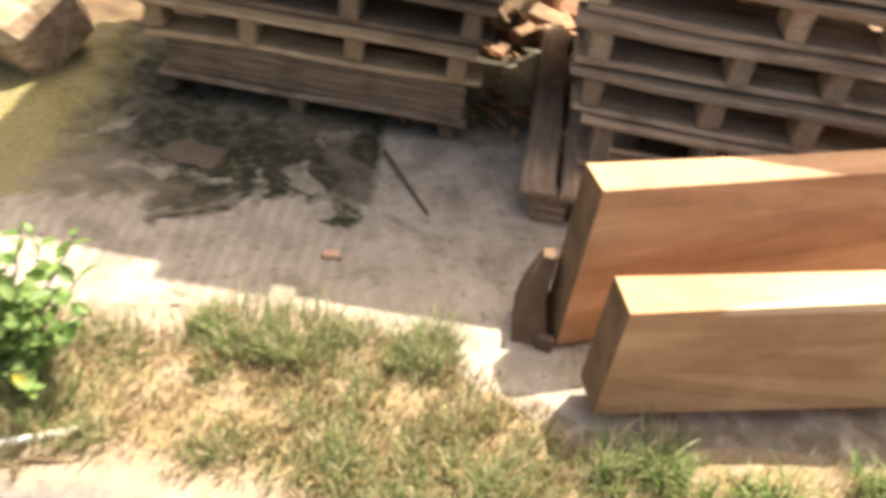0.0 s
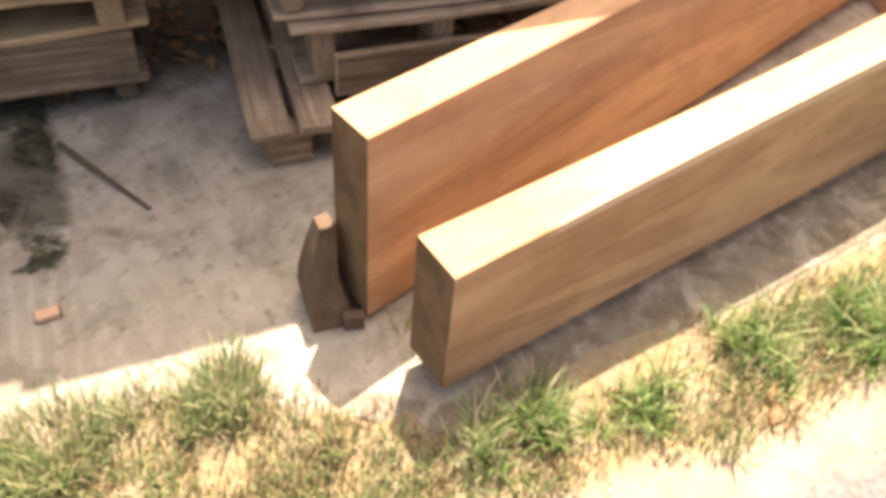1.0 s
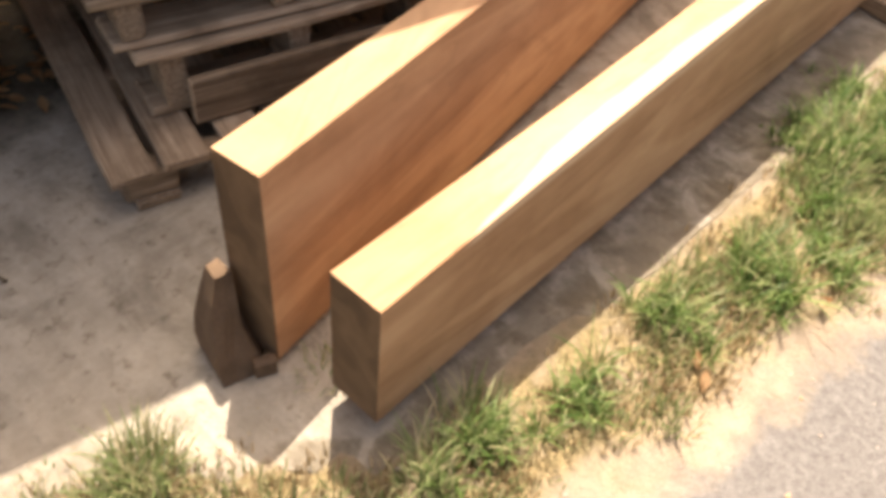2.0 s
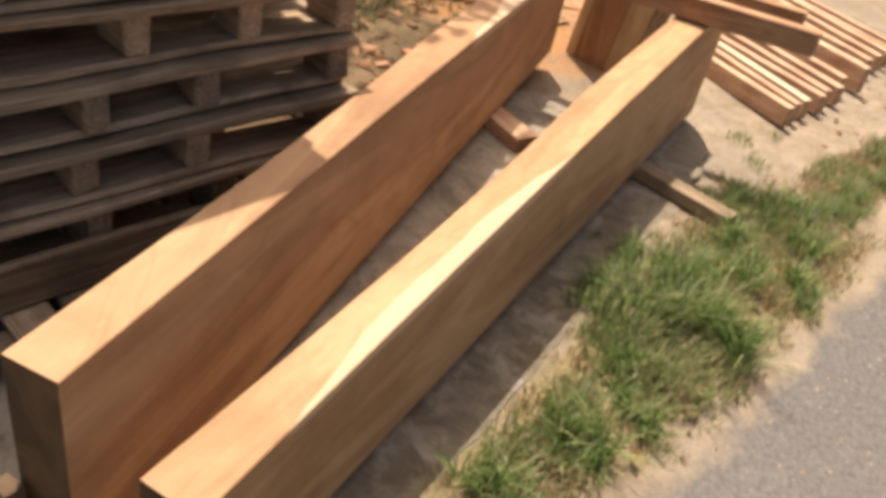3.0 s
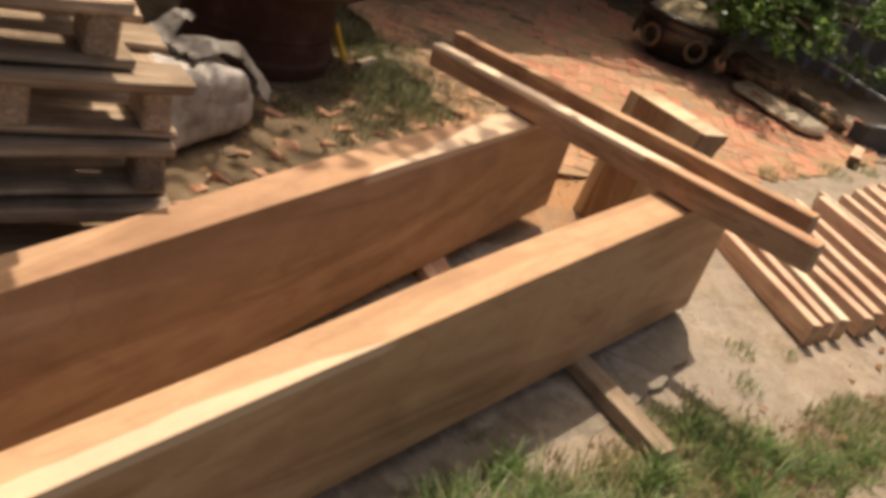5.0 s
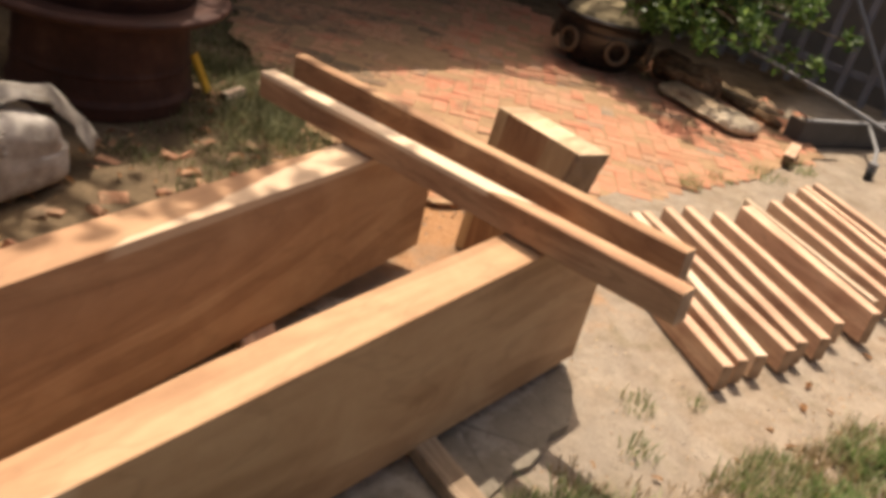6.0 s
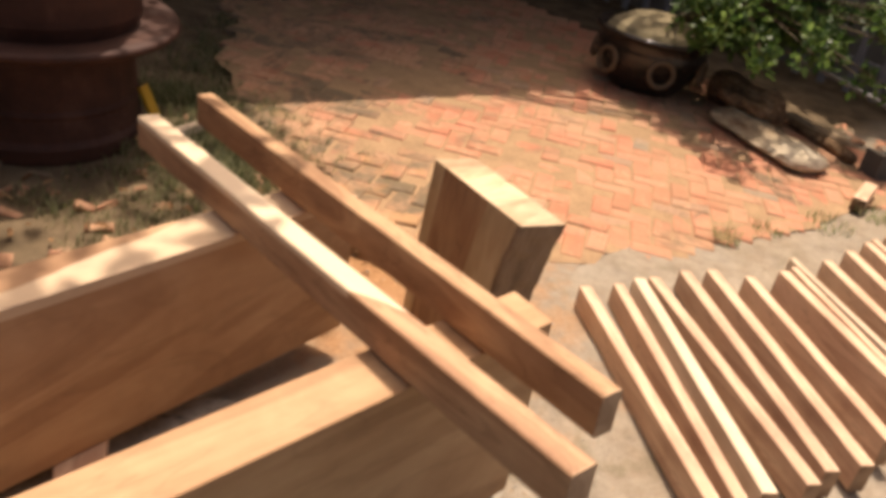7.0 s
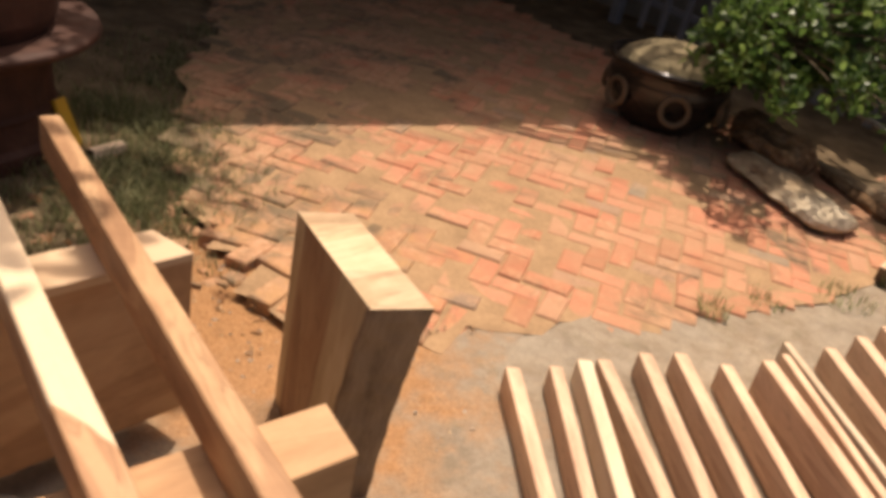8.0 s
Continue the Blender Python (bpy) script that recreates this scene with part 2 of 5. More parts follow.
    h = k.math("ADD", k.math("MULTIPLY", comb, 0.6), k.math("ADD", mid, k.math("MULTIPLY", fine, 0.3)))
    return k.done(col, h, 0.5, 0.02)


MAT_CONCRETE = make_concrete()


def make_ground():
    """Sandy soil, gravelly road along the front, dark earth behind."""
    k = Nodes("sandy_soil_and_road", 0.95, 0.12)
    p = k.world()
    mid = k.noise(p, 6.0, 6, 0.65)
    fine = k.noise(p, 70.0, 4, 0.7)
    grit = k.noise(p, 220.0, 2, 0.6)
    sand = k.ramp(mid, [(0.25, (0.175, 0.13, 0.09)), (0.5, (0.275, 0.212, 0.15)), (0.75, (0.37, 0.298, 0.222))])
    road = k.ramp(fine, [(0.25, (0.10, 0.090, 0.082)), (0.5, (0.152, 0.140, 0.130)), (0.8, (0.22, 0.204, 0.190))])
    earth = k.ramp(mid, [(0.25, (0.06, 0.045, 0.028)), (0.5, (0.15, 0.105, 0.062)), (0.8, (0.27, 0.19, 0.115))])
    xyz = k.t.nodes.new("ShaderNodeSeparateXYZ")
    k.put(xyz.inputs[0], p)
    x, y = xyz.outputs[0], xyz.outputs[1]
    wob = k.math("MULTIPLY", k.math("SUBTRACT", mid, 0.5), 0.22)
    edge = k.math("ADD", k.math("ADD", y, k.math("MULTIPLY", x, 0.22)), k.math("ADD", wob, 0.31))
    on_road = k.ramp(k.math("MULTIPLY", edge, -8.0), [(0.0, 0.0), (0.45, 1.0)])
    back = k.ramp(k.math("MULTIPLY", k.math("ADD", k.math("SUBTRACT", y, 0.72), wob), 5.0), [(0.1, 0.0), (0.8, 1.0)])
    patch = k.noise(p, 2.6, 5, 0.7, 0.5)
    sand = k.mix(k.ramp(patch, [(0.42, 0.0), (0.62, 0.75)]), sand, (0.27, 0.225, 0.175))
    crust = k.ramp(k.noise(p, 9.0, 6, 0.75, 0.6), [(0.44, 0.0), (0.58, 0.25)])
    crust = k.math("MULTIPLY", crust, k.ramp(k.math("SUBTRACT", x, 2.2), [(0.0, 0.15), (0.5, 1.0)]))
    sand = k.mix(crust, sand, (0.47, 0.40, 0.31))
    sand = k.mix(k.ramp(k.noise(p, 7.0, 6, 0.75, 0.9), [(0.53, 0.0), (0.66, 0.5)]), sand, (0.185, 0.15, 0.09))
    sand = k.shade(k.noise(p, 28.0, 4, 0.7), sand, 0.72, 1.25)
    col = k.mix(on_road, sand, road)
    col = k.mix(back, col, earth)
    limit = k.math("MAXIMUM", k.math("SUBTRACT", -0.03, k.math("MULTIPLY", x, 0.10)), k.math("MINIMUM", 0.27, k.math("SUBTRACT", -0.03, k.math("MULTIPLY", x, 0.85))))
    turf = k.math("MULTIPLY", k.ramp(k.math("MULTIPLY", k.math("SUBTRACT", edge, 0.03), 7.0), [(0.0, 0.0), (0.5, 1.0)]),
                  k.ramp(k.math("MULTIPLY", k.math("SUBTRACT", limit, y), 6.0), [(0.0, 0.0), (0.3, 1.0)]))
    turf = k.math("MULTIPLY", turf, k.ramp(k.math("SUBTRACT", 2.4, x), [(0.0, 0.0), (0.3, 1.0)]))
    turf = k.math("MULTIPLY", turf, k.ramp(k.noise(p, 11.0, 5, 0.7), [(0.36, 0.35), (0.52, 0.95)]))
    thatch = k.ramp(fine, [(0.3, (0.11, 0.09, 0.042)), (0.5, (0.20, 0.155, 0.078)), (0.75, (0.33, 0.25, 0.14))])
    col = k.mix(turf, col, thatch)
    sx = k.math("DIVIDE", k.math("SUBTRACT", x, 2.95), 0.50)
    sy = k.math("DIVIDE", k.math("SUBTRACT", y, 0.85), 0.75)
    heap = k.math("SUBTRACT", 1.2, k.math("SQRT", k.math("ADD", k.math("MULTIPLY", sx, sx), k.math("MULTIPLY", sy, sy))))
    heap = k.math("ADD", heap, k.math("MULTIPLY", k.math("SUBTRACT", mid, 0.5), 2.0))
    dust = k.ramp(grit, [(0.3, (0.27, 0.125, 0.055)), (0.6, (0.44, 0.23, 0.105)), (0.8, (0.57, 0.35, 0.19))])
    dust = k.shade(k.noise(p, 40.0, 5, 0.75), dust, 0.55, 1.3)
    col = k.mix(k.ramp(heap, [(0.2, 0.0), (0.7, 0.9)]), col, dust)
    col = k.shade(grit, col, 0.78, 1.2)
    h = k.math("ADD", k.math("MULTIPLY", fine, 0.7), k.math("MULTIPLY", grit, 0.4))
    return k.done(col, h, 0.7, 0.012)


MAT_GROUND = make_ground()


def make_brick(name, single):
    k = Nodes(name, 0.9, 0.15)
    p = k.world()
    mid = k.noise(p, 14.0, 5, 0.65)
    fine = k.noise(p, 120.0, 3, 0.6)
    tone = k.ramp(k.random() if single else k.island(), [(0.0, (0.43, 0.175, 0.10)), (0.35, (0.52, 0.21, 0.125)), (0.75, (0.58, 0.25, 0.155)),
                               (0.93, (0.48, 0.265, 0.165)), (1.0, (0.24, 0.20, 0.15))])
    col = k.shade(mid, tone, 0.66, 1.12)
    dust = k.noise(p, 3.2, 4, 0.6)
    col = k.mix(k.ramp(dust, [(0.42, 0.05), (0.68, 0.75)]), col, (0.40, 0.26, 0.155))
    xyz = k.t.nodes.new("ShaderNodeSeparateXYZ")
    k.put(xyz.inputs[0], p)
    sx = k.math("DIVIDE", k.math("SUBTRACT", xyz.outputs[0], 3.15), 0.55)
    sy = k.math("DIVIDE", k.math("SUBTRACT", xyz.outputs[1], 1.15), 0.75)
    heap = k.math("SUBTRACT", 1.1, k.math("SQRT", k.math("ADD", k.math("MULTIPLY", sx, sx), k.math("MULTIPLY", sy, sy))))
    heap = k.math("ADD", heap, k.math("MULTIPLY", k.math("SUBTRACT", mid, 0.5), 2.4))
    col = k.mix(k.ramp(heap, [(0.2, 0.0), (0.8, 0.8)]), col, (0.42, 0.235, 0.11))
    film = k.noise(p, 5.5, 6, 0.72, 0.7)
    away = k.math("ADD", k.math("MULTIPLY", k.math("SUBTRACT", xyz.outputs[1], 1.25), 0.10), k.math("MULTIPLY", k.math("SUBTRACT", 3.7, xyz.outputs[0]), 0.10))
    away = k.math("MINIMUM", k.math("MAXIMUM", away, -0.04), 0.10)
    film = k.math("ADD", film, away)
    dirt = k.ramp(k.noise(p, 33.0, 4, 0.7), [(0.3, (0.31, 0.18, 0.105)), (0.5, (0.46, 0.25, 0.145)), (0.7, (0.55, 0.345, 0.22))])
    col = k.mix(k.ramp(film, [(0.47, 0.0), (0.60, 0.88)]), col, dirt)
    moss = k.noise(p, 2.6, 6, 0.7, 0.8)
    col = k.mix(k.ramp(k.math("ADD", moss, away), [(0.53, 0.0), (0.66, 0.8)]), col, (0.115, 0.10, 0.065))
    col = k.shade(fine, col, 0.88, 1.1)
    return k.done(col, k.math("ADD", mid, fine), 0.5, 0.006)


MAT_BRICK = make_brick("worn_red_brick", True)
MAT_BRICK_FAR = make_brick("worn_red_brick_pieces", False)


def plain(name, colour, rough=0.7, metal=0.0, spec=0.3, vary=0.25, scale=12.0, bump=0.2):
    k = Nodes(name, rough, spec, metal)
    n = k.noise(k.world(), scale, 5, 0.6)
    f = k.noise(k.world(), scale * 8, 3, 0.6)
    col = k.shade(n, colour, 1 - vary, 1 + vary)
    col = k.shade(f, col, 1 - vary * 0.5, 1 + vary * 0.5)
    return k.done(col, f, bump, 0.004)


# ---- helpers for meshes ----
def finish(name, bm, material, parent=None, label="", smooth=False):
    me = bpy.data.meshes.new(name)
    bm.normal_update()
    bm.to_mesh(me)
    bm.free()
    for m in (material if isinstance(material, (list, tuple)) else [material]):
        me.materials.append(m)
    if smooth:
        for poly in me.polygons:
            poly.use_smooth = True
    ob = new(name, me)
    if parent is not None:
        ob.parent = parent
    return tagged(ob, label)


def part(name, bm, material, parent, label="", smooth=False):
    return finish(name, bm, material, parent, label, smooth)


def thing(name, m, label, category, group="", kind=""):
    ob = new(name)
    ob.empty_display_size = 0.1
    ob.matrix_basis = m
    return tagged(ob, label, category, group, kind)


def box(sx, sy, sz, at=(0, 0, 0), bevel=0.003, bm=None, turn=None, wobble=0.0, rng=random):
    """A bevelled box of that size, its middle at the place given."""
    bm = bm or bmesh.new()
    made = bmesh.ops.create_cube(bm, size=1.0)["verts"]
    bmesh.ops.scale(bm, vec=(sx, sy, sz), verts=made)
    if wobble:
        for v in made:
            v.co += Vector([rng.uniform(-wobble, wobble) for _ in range(3)])
    if bevel:
        edges = list({e for v in made for e in v.link_edges})
        made = bmesh.ops.bevel(bm, geom=edges, offset=bevel, segments=1, affect="EDGES", profile=0.5)["verts"]
        made = list({v for v in made})
    if turn is not None:
        bmesh.ops.rotate(bm, cent=(0, 0, 0), matrix=turn, verts=made)
    bmesh.ops.translate(bm, vec=at, verts=made)
    return bm


def lathe(profile, steps=32, bm=None, wobble=0.0):
    """A turned body round z from (radius, height) pairs."""
    bm = bm or bmesh.new()
    rings = []
    for r, z in profile:
        ring = []
        for i in range(steps):
            a = 2 * math.pi * i / steps
            k = 1 + wobble * noise.noise((math.cos(a) * 1.5, math.sin(a) * 1.5, z * 4))
            ring.append(bm.verts.new((r * k * math.cos(a), r * k * math.sin(a), z)))
        rings.append(ring)
    for a, b in zip(rings, rings[1:]):
        for i in range(steps):
            j = (i + 1) % steps
            bm.faces.new((a[i], a[j], b[j], b[i]))
    for ring, up in ((rings[0], False), (rings[-1], True)):
        if sum((v.co.xy.length for v in ring)) / steps > 1e-3:
            bm.faces.new(ring if up else ring[::-1])
    return bm


def rod(points, radius, sides=8, bm=None, taper=1.0):
    """A round bar through the points."""
    bm = bm or bmesh.new()
    pts = [Vector(p) for p in points]
    rings = []
    for i, p in enumerate(pts):
        d = (pts[min(i + 1, len(pts) - 1)] - pts[max(i - 1, 0)]).normalized()
        q = d.to_track_quat("Z", "Y")
        r = radius * (1 + (taper - 1) * i / max(1, len(pts) - 1))
        rings.append([bm.verts.new(p + q @ Vector((r * math.cos(2 * math.pi * a / sides), r * math.sin(2 * math.pi * a / sides), 0))) for a in range(sides)])
    for a, b in zip(rings, rings[1:]):
        for i in range(sides):
            j = (i + 1) % sides
            bm.faces.new((a[i], a[j], b[j], b[i]))
    bm.faces.new(rings[0][::-1]), bm.faces.new(rings[-1])
    return bm


def between(a, b, up=0.0):
    """A pose at the middle of a and b with local x along them."""
    a, b = Vector(a), Vector(b)
    d = b - a
    yaw = math.atan2(d.y, d.x)
    pitch = -math.atan2(d.z, d.xy.length)
    mid = (a + b) / 2
    return Matrix.Translation((mid.x, mid.y, mid.z + up)) @ Euler((0, pitch, yaw)).to_matrix().to_4x4(), d.length


# ---- ground ----
PAD_FRONT = [(-3.2, 0.36), (-1.2, 0.36), (-0.55, 0.34), (-0.20, 0.10), (-0.05, -0.05), (0.55, -0.125), (1.10, -0.15), (1.75, -0.17), (2.18, -0.165), (2.37, -0.13), (2.50, -0.06), (2.60, 0.02)]


def pad_front(x):
    """The y of the pad's front edge at x."""
    for (ax, ay), (bx, by) in zip(PAD_FRONT, PAD_FRONT[1:]):
        if ax <= x <= bx:
            return ay + (by - ay) * (x - ax) / (bx - ax)
    return 0.36 if x < 0 else 0.0


def ground_height(x, y):
    """Soil that lies flush with the pad in front and drops beyond its broken end."""
    if x < -6 or x > 10 or y < -6 or y > 10:
        return -0.025
    bumps = 0.012 * noise.noise((x * 1.7, y * 1.7, 0.3)) + 0.006 * noise.noise((x * 6, y * 6, 2.0))
    low = -0.024 + bumps + 0.017 * max(0.0, min(1.0, (x - 2.7) / 0.3)) * max(0.0, min(1.0, (y + 0.35 + 0.2 * (x - 3.0)) / 0.5))
    if x > 2.85 and y > 0.76 - 0.22 * (x - 3.0):
        low = -0.03
    if x > 2.2 or y > pad_front(x) + 0.07:
        return low
    flush = 0.009 + bumps * 0.5
    fade = max(0.0, min(1.0, (2.2 - x) / 0.6)) * max(0.0, min(1.0, (y + 0.9) / 0.4)) * max(0.0, min(1.0, (pad_front(x) + 0.07 - y) / 0.05))
    return low + (flush - low) * fade


def build_ground():
    fine = [i * 0.08 for i in range(-45, 106)]
    xs = [-150, -60, -25, -12, -7] + fine + [9, 12, 20, 45, 150]
    ys = [-150, -60, -25, -12, -7] + [i * 0.08 for i in range(-45, 96)] + [9, 12, 20, 45, 150]
    verts = [(x, y, ground_height(x, y)) for y in ys for x in xs]
    w = len(xs)
    faces = [(j * w + i, j * w + i + 1, (j + 1) * w + i + 1, (j + 1) * w + i) for j in range(len(ys) - 1) for i in range(w - 1)]
    me = bpy.data.meshes.new("ground")
    me.from_pydata(verts, [], faces)
    me.materials.append(MAT_GROUND)
    for poly in me.polygons:
        poly.use_smooth = True
    tagged(new("ground", me), "sandy soil with a grey gravel road along it", "ground", kind="structure")


build_ground()


def build_pad():
    """The concrete pad below the slabs, with a broken outer edge."""
    rng = random.Random(5)
    corners = PAD_FRONT + [(2.52, 0.16), (2.36, 0.30), (2.30, 0.52), (2.05, 0.66), (1.6, 0.74), (1.2, 0.95), (0.9, 1.7), (-3.2, 1.7)]
    ring = []
    for a, b in zip(corners, corners[1:] + corners[:1]):
        n = max(1, int((Vector(b) - Vector(a)).length / 0.05))
        for i in range(n):
            p = Vector(a).lerp(Vector(b), i / n)
            ring.append((p.x + rng.uniform(-0.012, 0.012), p.y + rng.uniform(-0.012, 0.012)))
    bm = bmesh.new()
    top = [bm.verts.new((x, y, 0.0)) for x, y in ring]
    low = [bm.verts.new((x + 0.006 * rng.uniform(-1, 1), y + 0.006 * rng.uniform(-1, 1), -0.07)) for x, y in ring]
    bm.faces.new(top)
    for i in range(len(top)):
        j = (i + 1) % len(top)
        bm.faces.new((top[j], top[i], low[i], low[j]))
    bmesh.ops.recalc_face_normals(bm, faces=bm.faces)
    ob = finish("concrete_pad", bm, MAT_CONCRETE)
    tagged(ob, "worn grey concrete pad stained with dark moss", "pavement", kind="structure")


build_pad()


# ---- the two great slabs ----
def slab(name, near, far, near_z, far_z, seed, wave):
    """A thick board on edge from its near end to its far end; near and far are (front x, y, back x, y), the z pairs bottom and top."""
    n = 40
    nx, ny, bx, by = near
    fx, fy, gx, gy = far
    origin = Vector((nx, ny, 0))
    axis = Vector((fx - nx, fy - ny, 0))
    length = axis.length
    yaw = math.atan2(axis.y, axis.x)
    inv = Matrix.Rotation(-yaw, 3, "Z")
    ob = thing(name, Matrix.Translation(origin) @ Matrix.Rotation(yaw, 4, "Z"), "", "")
    bm = bmesh.new()
    rows = []
    for i in range(n + 1):
        t = i / n
        f = Vector((nx, ny, 0)).lerp(Vector((fx, fy, 0)), t)
        b = Vector((bx, by, 0)).lerp(Vector((gx, gy, 0)), t)
        b = b.lerp(f, 0.13 * math.sin(math.pi * min(1.0, t / 0.55)) - 0.05 * math.sin(math.pi * max(0.0, (t - 0.45) / 0.55)))
        lo = near_z[0] + (far_z[0] - near_z[0]) * t + 0.012 * math.sin(math.pi * t)
        hi = near_z[1] + (far_z[1] - near_z[1]) * t + 0.009 * math.sin(math.pi * t)
        w = wave * noise.noise((t * 3.0, seed, 0)) * min(1, t * 6, (1 - t) * 6)
        q = wave * 1.2 * noise.noise((t * 4.0, seed, 5))
        ring = []
        c = 0.002
        for p, z in ((f, lo + q), (b, lo + q), (b, hi + w - c), (b.lerp(f, 0.025), hi + w), (f.lerp(b, 0.025), hi + w), (f, hi + w - c)):
            v = inv @ (p - origin)
            ring.append(bm.verts.new((v.x, v.y, z)))
        rows.append(ring)
    for a, b in zip(rows, rows[1:]):
        for i in range(6):
            j = (i + 1) % 6
            bm.faces.new((a[i], b[i], b[j], a[j]))
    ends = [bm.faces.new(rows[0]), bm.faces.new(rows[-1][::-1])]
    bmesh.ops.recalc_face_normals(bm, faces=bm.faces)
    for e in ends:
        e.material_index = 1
    return ob, bm


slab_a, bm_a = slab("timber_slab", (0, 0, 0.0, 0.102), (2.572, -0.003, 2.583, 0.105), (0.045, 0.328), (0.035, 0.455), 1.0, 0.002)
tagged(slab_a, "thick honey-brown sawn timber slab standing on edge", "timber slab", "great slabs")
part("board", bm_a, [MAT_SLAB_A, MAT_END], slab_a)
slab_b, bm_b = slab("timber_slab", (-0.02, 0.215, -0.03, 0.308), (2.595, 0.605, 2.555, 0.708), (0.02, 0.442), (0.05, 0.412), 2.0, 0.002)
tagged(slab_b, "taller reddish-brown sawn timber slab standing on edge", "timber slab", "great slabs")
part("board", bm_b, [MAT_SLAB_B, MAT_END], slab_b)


# ---- beams, block and battens ----
def timber(name, a, b, width, height, material, label, category, group="", end=None, wobble=0.0008, seed=0, turn=0.0):
    """A squared timber whose top middle line runs from a to b."""
    rng = random.Random(seed)
    m, length = between(a, b)
    ob = thing(name, m @ Matrix.Rotation(radians(turn), 4, "X") @ Matrix.Translation((0, 0, -height / 2)), label, category, group)
    n = 14
    bm = bmesh.new()
    rows = []
    for i in range(n + 1):
        x = (i / n - 0.5) * length
        dy = wobble * 1.5 * noise.noise((x * 2.2, seed * 3.1, 0))
        dz = wobble * noise.noise((x * 2.2, seed * 3.1, 7))
        c = 0.003
        w, h = width / 2, height / 2
        rows.append([bm.verts.new((x, y + dy, z + dz)) for y, z in ((-w, -h + c), (-w + c, -h), (w - c, -h), (w, -h + c), (w, h - c), (w - c, h), (-w + c, h), (-w, h - c))])
    for p, q in zip(rows, rows[1:]):
        for i in range(8):
            j = (i + 1) % 8
            bm.faces.new((p[i], q[i], q[j], p[j]))
    bm.faces.new(rows[0]), bm.faces.new(rows[-1][::-1])
    ends = [(-1, [v.co.copy() for v in rows[0]]), (1, [v.co.copy() for v in rows[-1]])]
    bmesh.ops.recalc_face_normals(bm, faces=bm.faces)
    part("bar", bm, material, ob)
    for way, ring in ends:
        cap = bmesh.new()
        inner = [cap.verts.new(p) for p in ring]
        outer = [cap.verts.new(p + Vector((way * 0.002, 0, 0))) for p in ring]
        cap.faces.new(inner), cap.faces.new(outer)
        for k in range(8):
            cap.faces.new((inner[k], inner[(k + 1) % 8], outer[(k + 1) % 8], outer[k]))
        bmesh.ops.recalc_face_normals(cap, faces=cap.faces)
        part("sawn_end", cap, end or MAT_END, ob, "rough sawn end grain")
    return ob


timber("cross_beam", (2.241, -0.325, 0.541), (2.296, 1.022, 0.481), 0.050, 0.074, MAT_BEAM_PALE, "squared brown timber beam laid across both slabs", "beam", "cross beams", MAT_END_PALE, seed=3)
timber("cross_beam", (2.395, -0.25, 0.547), (2.483, 1.105, 0.481), 0.042, 0.078, MAT_BEAM, "squared brown timber beam laid across both slabs", "beam", "cross beams", MAT_END_PALE, seed=4)

BATTENS = [((2.891, -0.312), (3.320, 0.403), 0.040, 0.083), ((2.961, -0.326), (3.427, 0.363), 0.036, 0.083), ((3.038, -0.350), (3.518, 0.353), 0.042, 0.083),
           ((3.157, -0.395), (3.568, 0.333), 0.040, 0.083), ((3.239, -0.400), (3.699, 0.308), 0.042, 0.083), ((3.337, -0.440), (3.794, 0.268), 0.042, 0.083),
           ((3.487, -0.435), (3.880, 0.182), 0.038, 0.083), ((3.605, -0.505), (3.955, 0.117), 0.040, 0.12), ((3.715, -0.475), (4.098, 0.140), 0.026, 0.083),
           ((3.790, -0.465), (4.160, 0.177), 0.024, 0.08), ((3.870, -0.500), (4.262, 0.100), 0.040, 0.085), ((3.985, -0.530), (4.425, 0.092), 0.042, 0.085),
           ((4.105, -0.560), (4.572, 0.088), 0.040, 0.085), ((4.185, -0.580), (4.640, 0.092), 0.026, 0.08), ((4.265, -0.600), (4.715, 0.070), 0.038, 0.085)]
for i, (f, b, w, h) in enumerate(BATTENS):
    timber("batten", (f[0] - 0.003, f[1], h - 0.012), (b[0] - 0.003, b[1], h - 0.012), w * 0.92, h, MAT_SAP if i in (2, 9) else MAT_BATTEN, "sawn pinkish-brown batten lying on sandy ground", "batten", "row of battens", MAT_END_PALE, seed=20 + i)

timber("bearer", (1.898, -0.332, 0.046), (2.008, 0.12, 0.048), 0.062, 0.045, MAT_PALLET, "short flat plank lying under the front slab as bearer", "plank", seed=50)
timber("bearer", (1.84, 0.34, 0.048), (2.02, 0.72, 0.048), 0.09, 0.05, MAT_BATTEN, "short flat plank lying under the rear slab as bearer", "plank", seed=51)


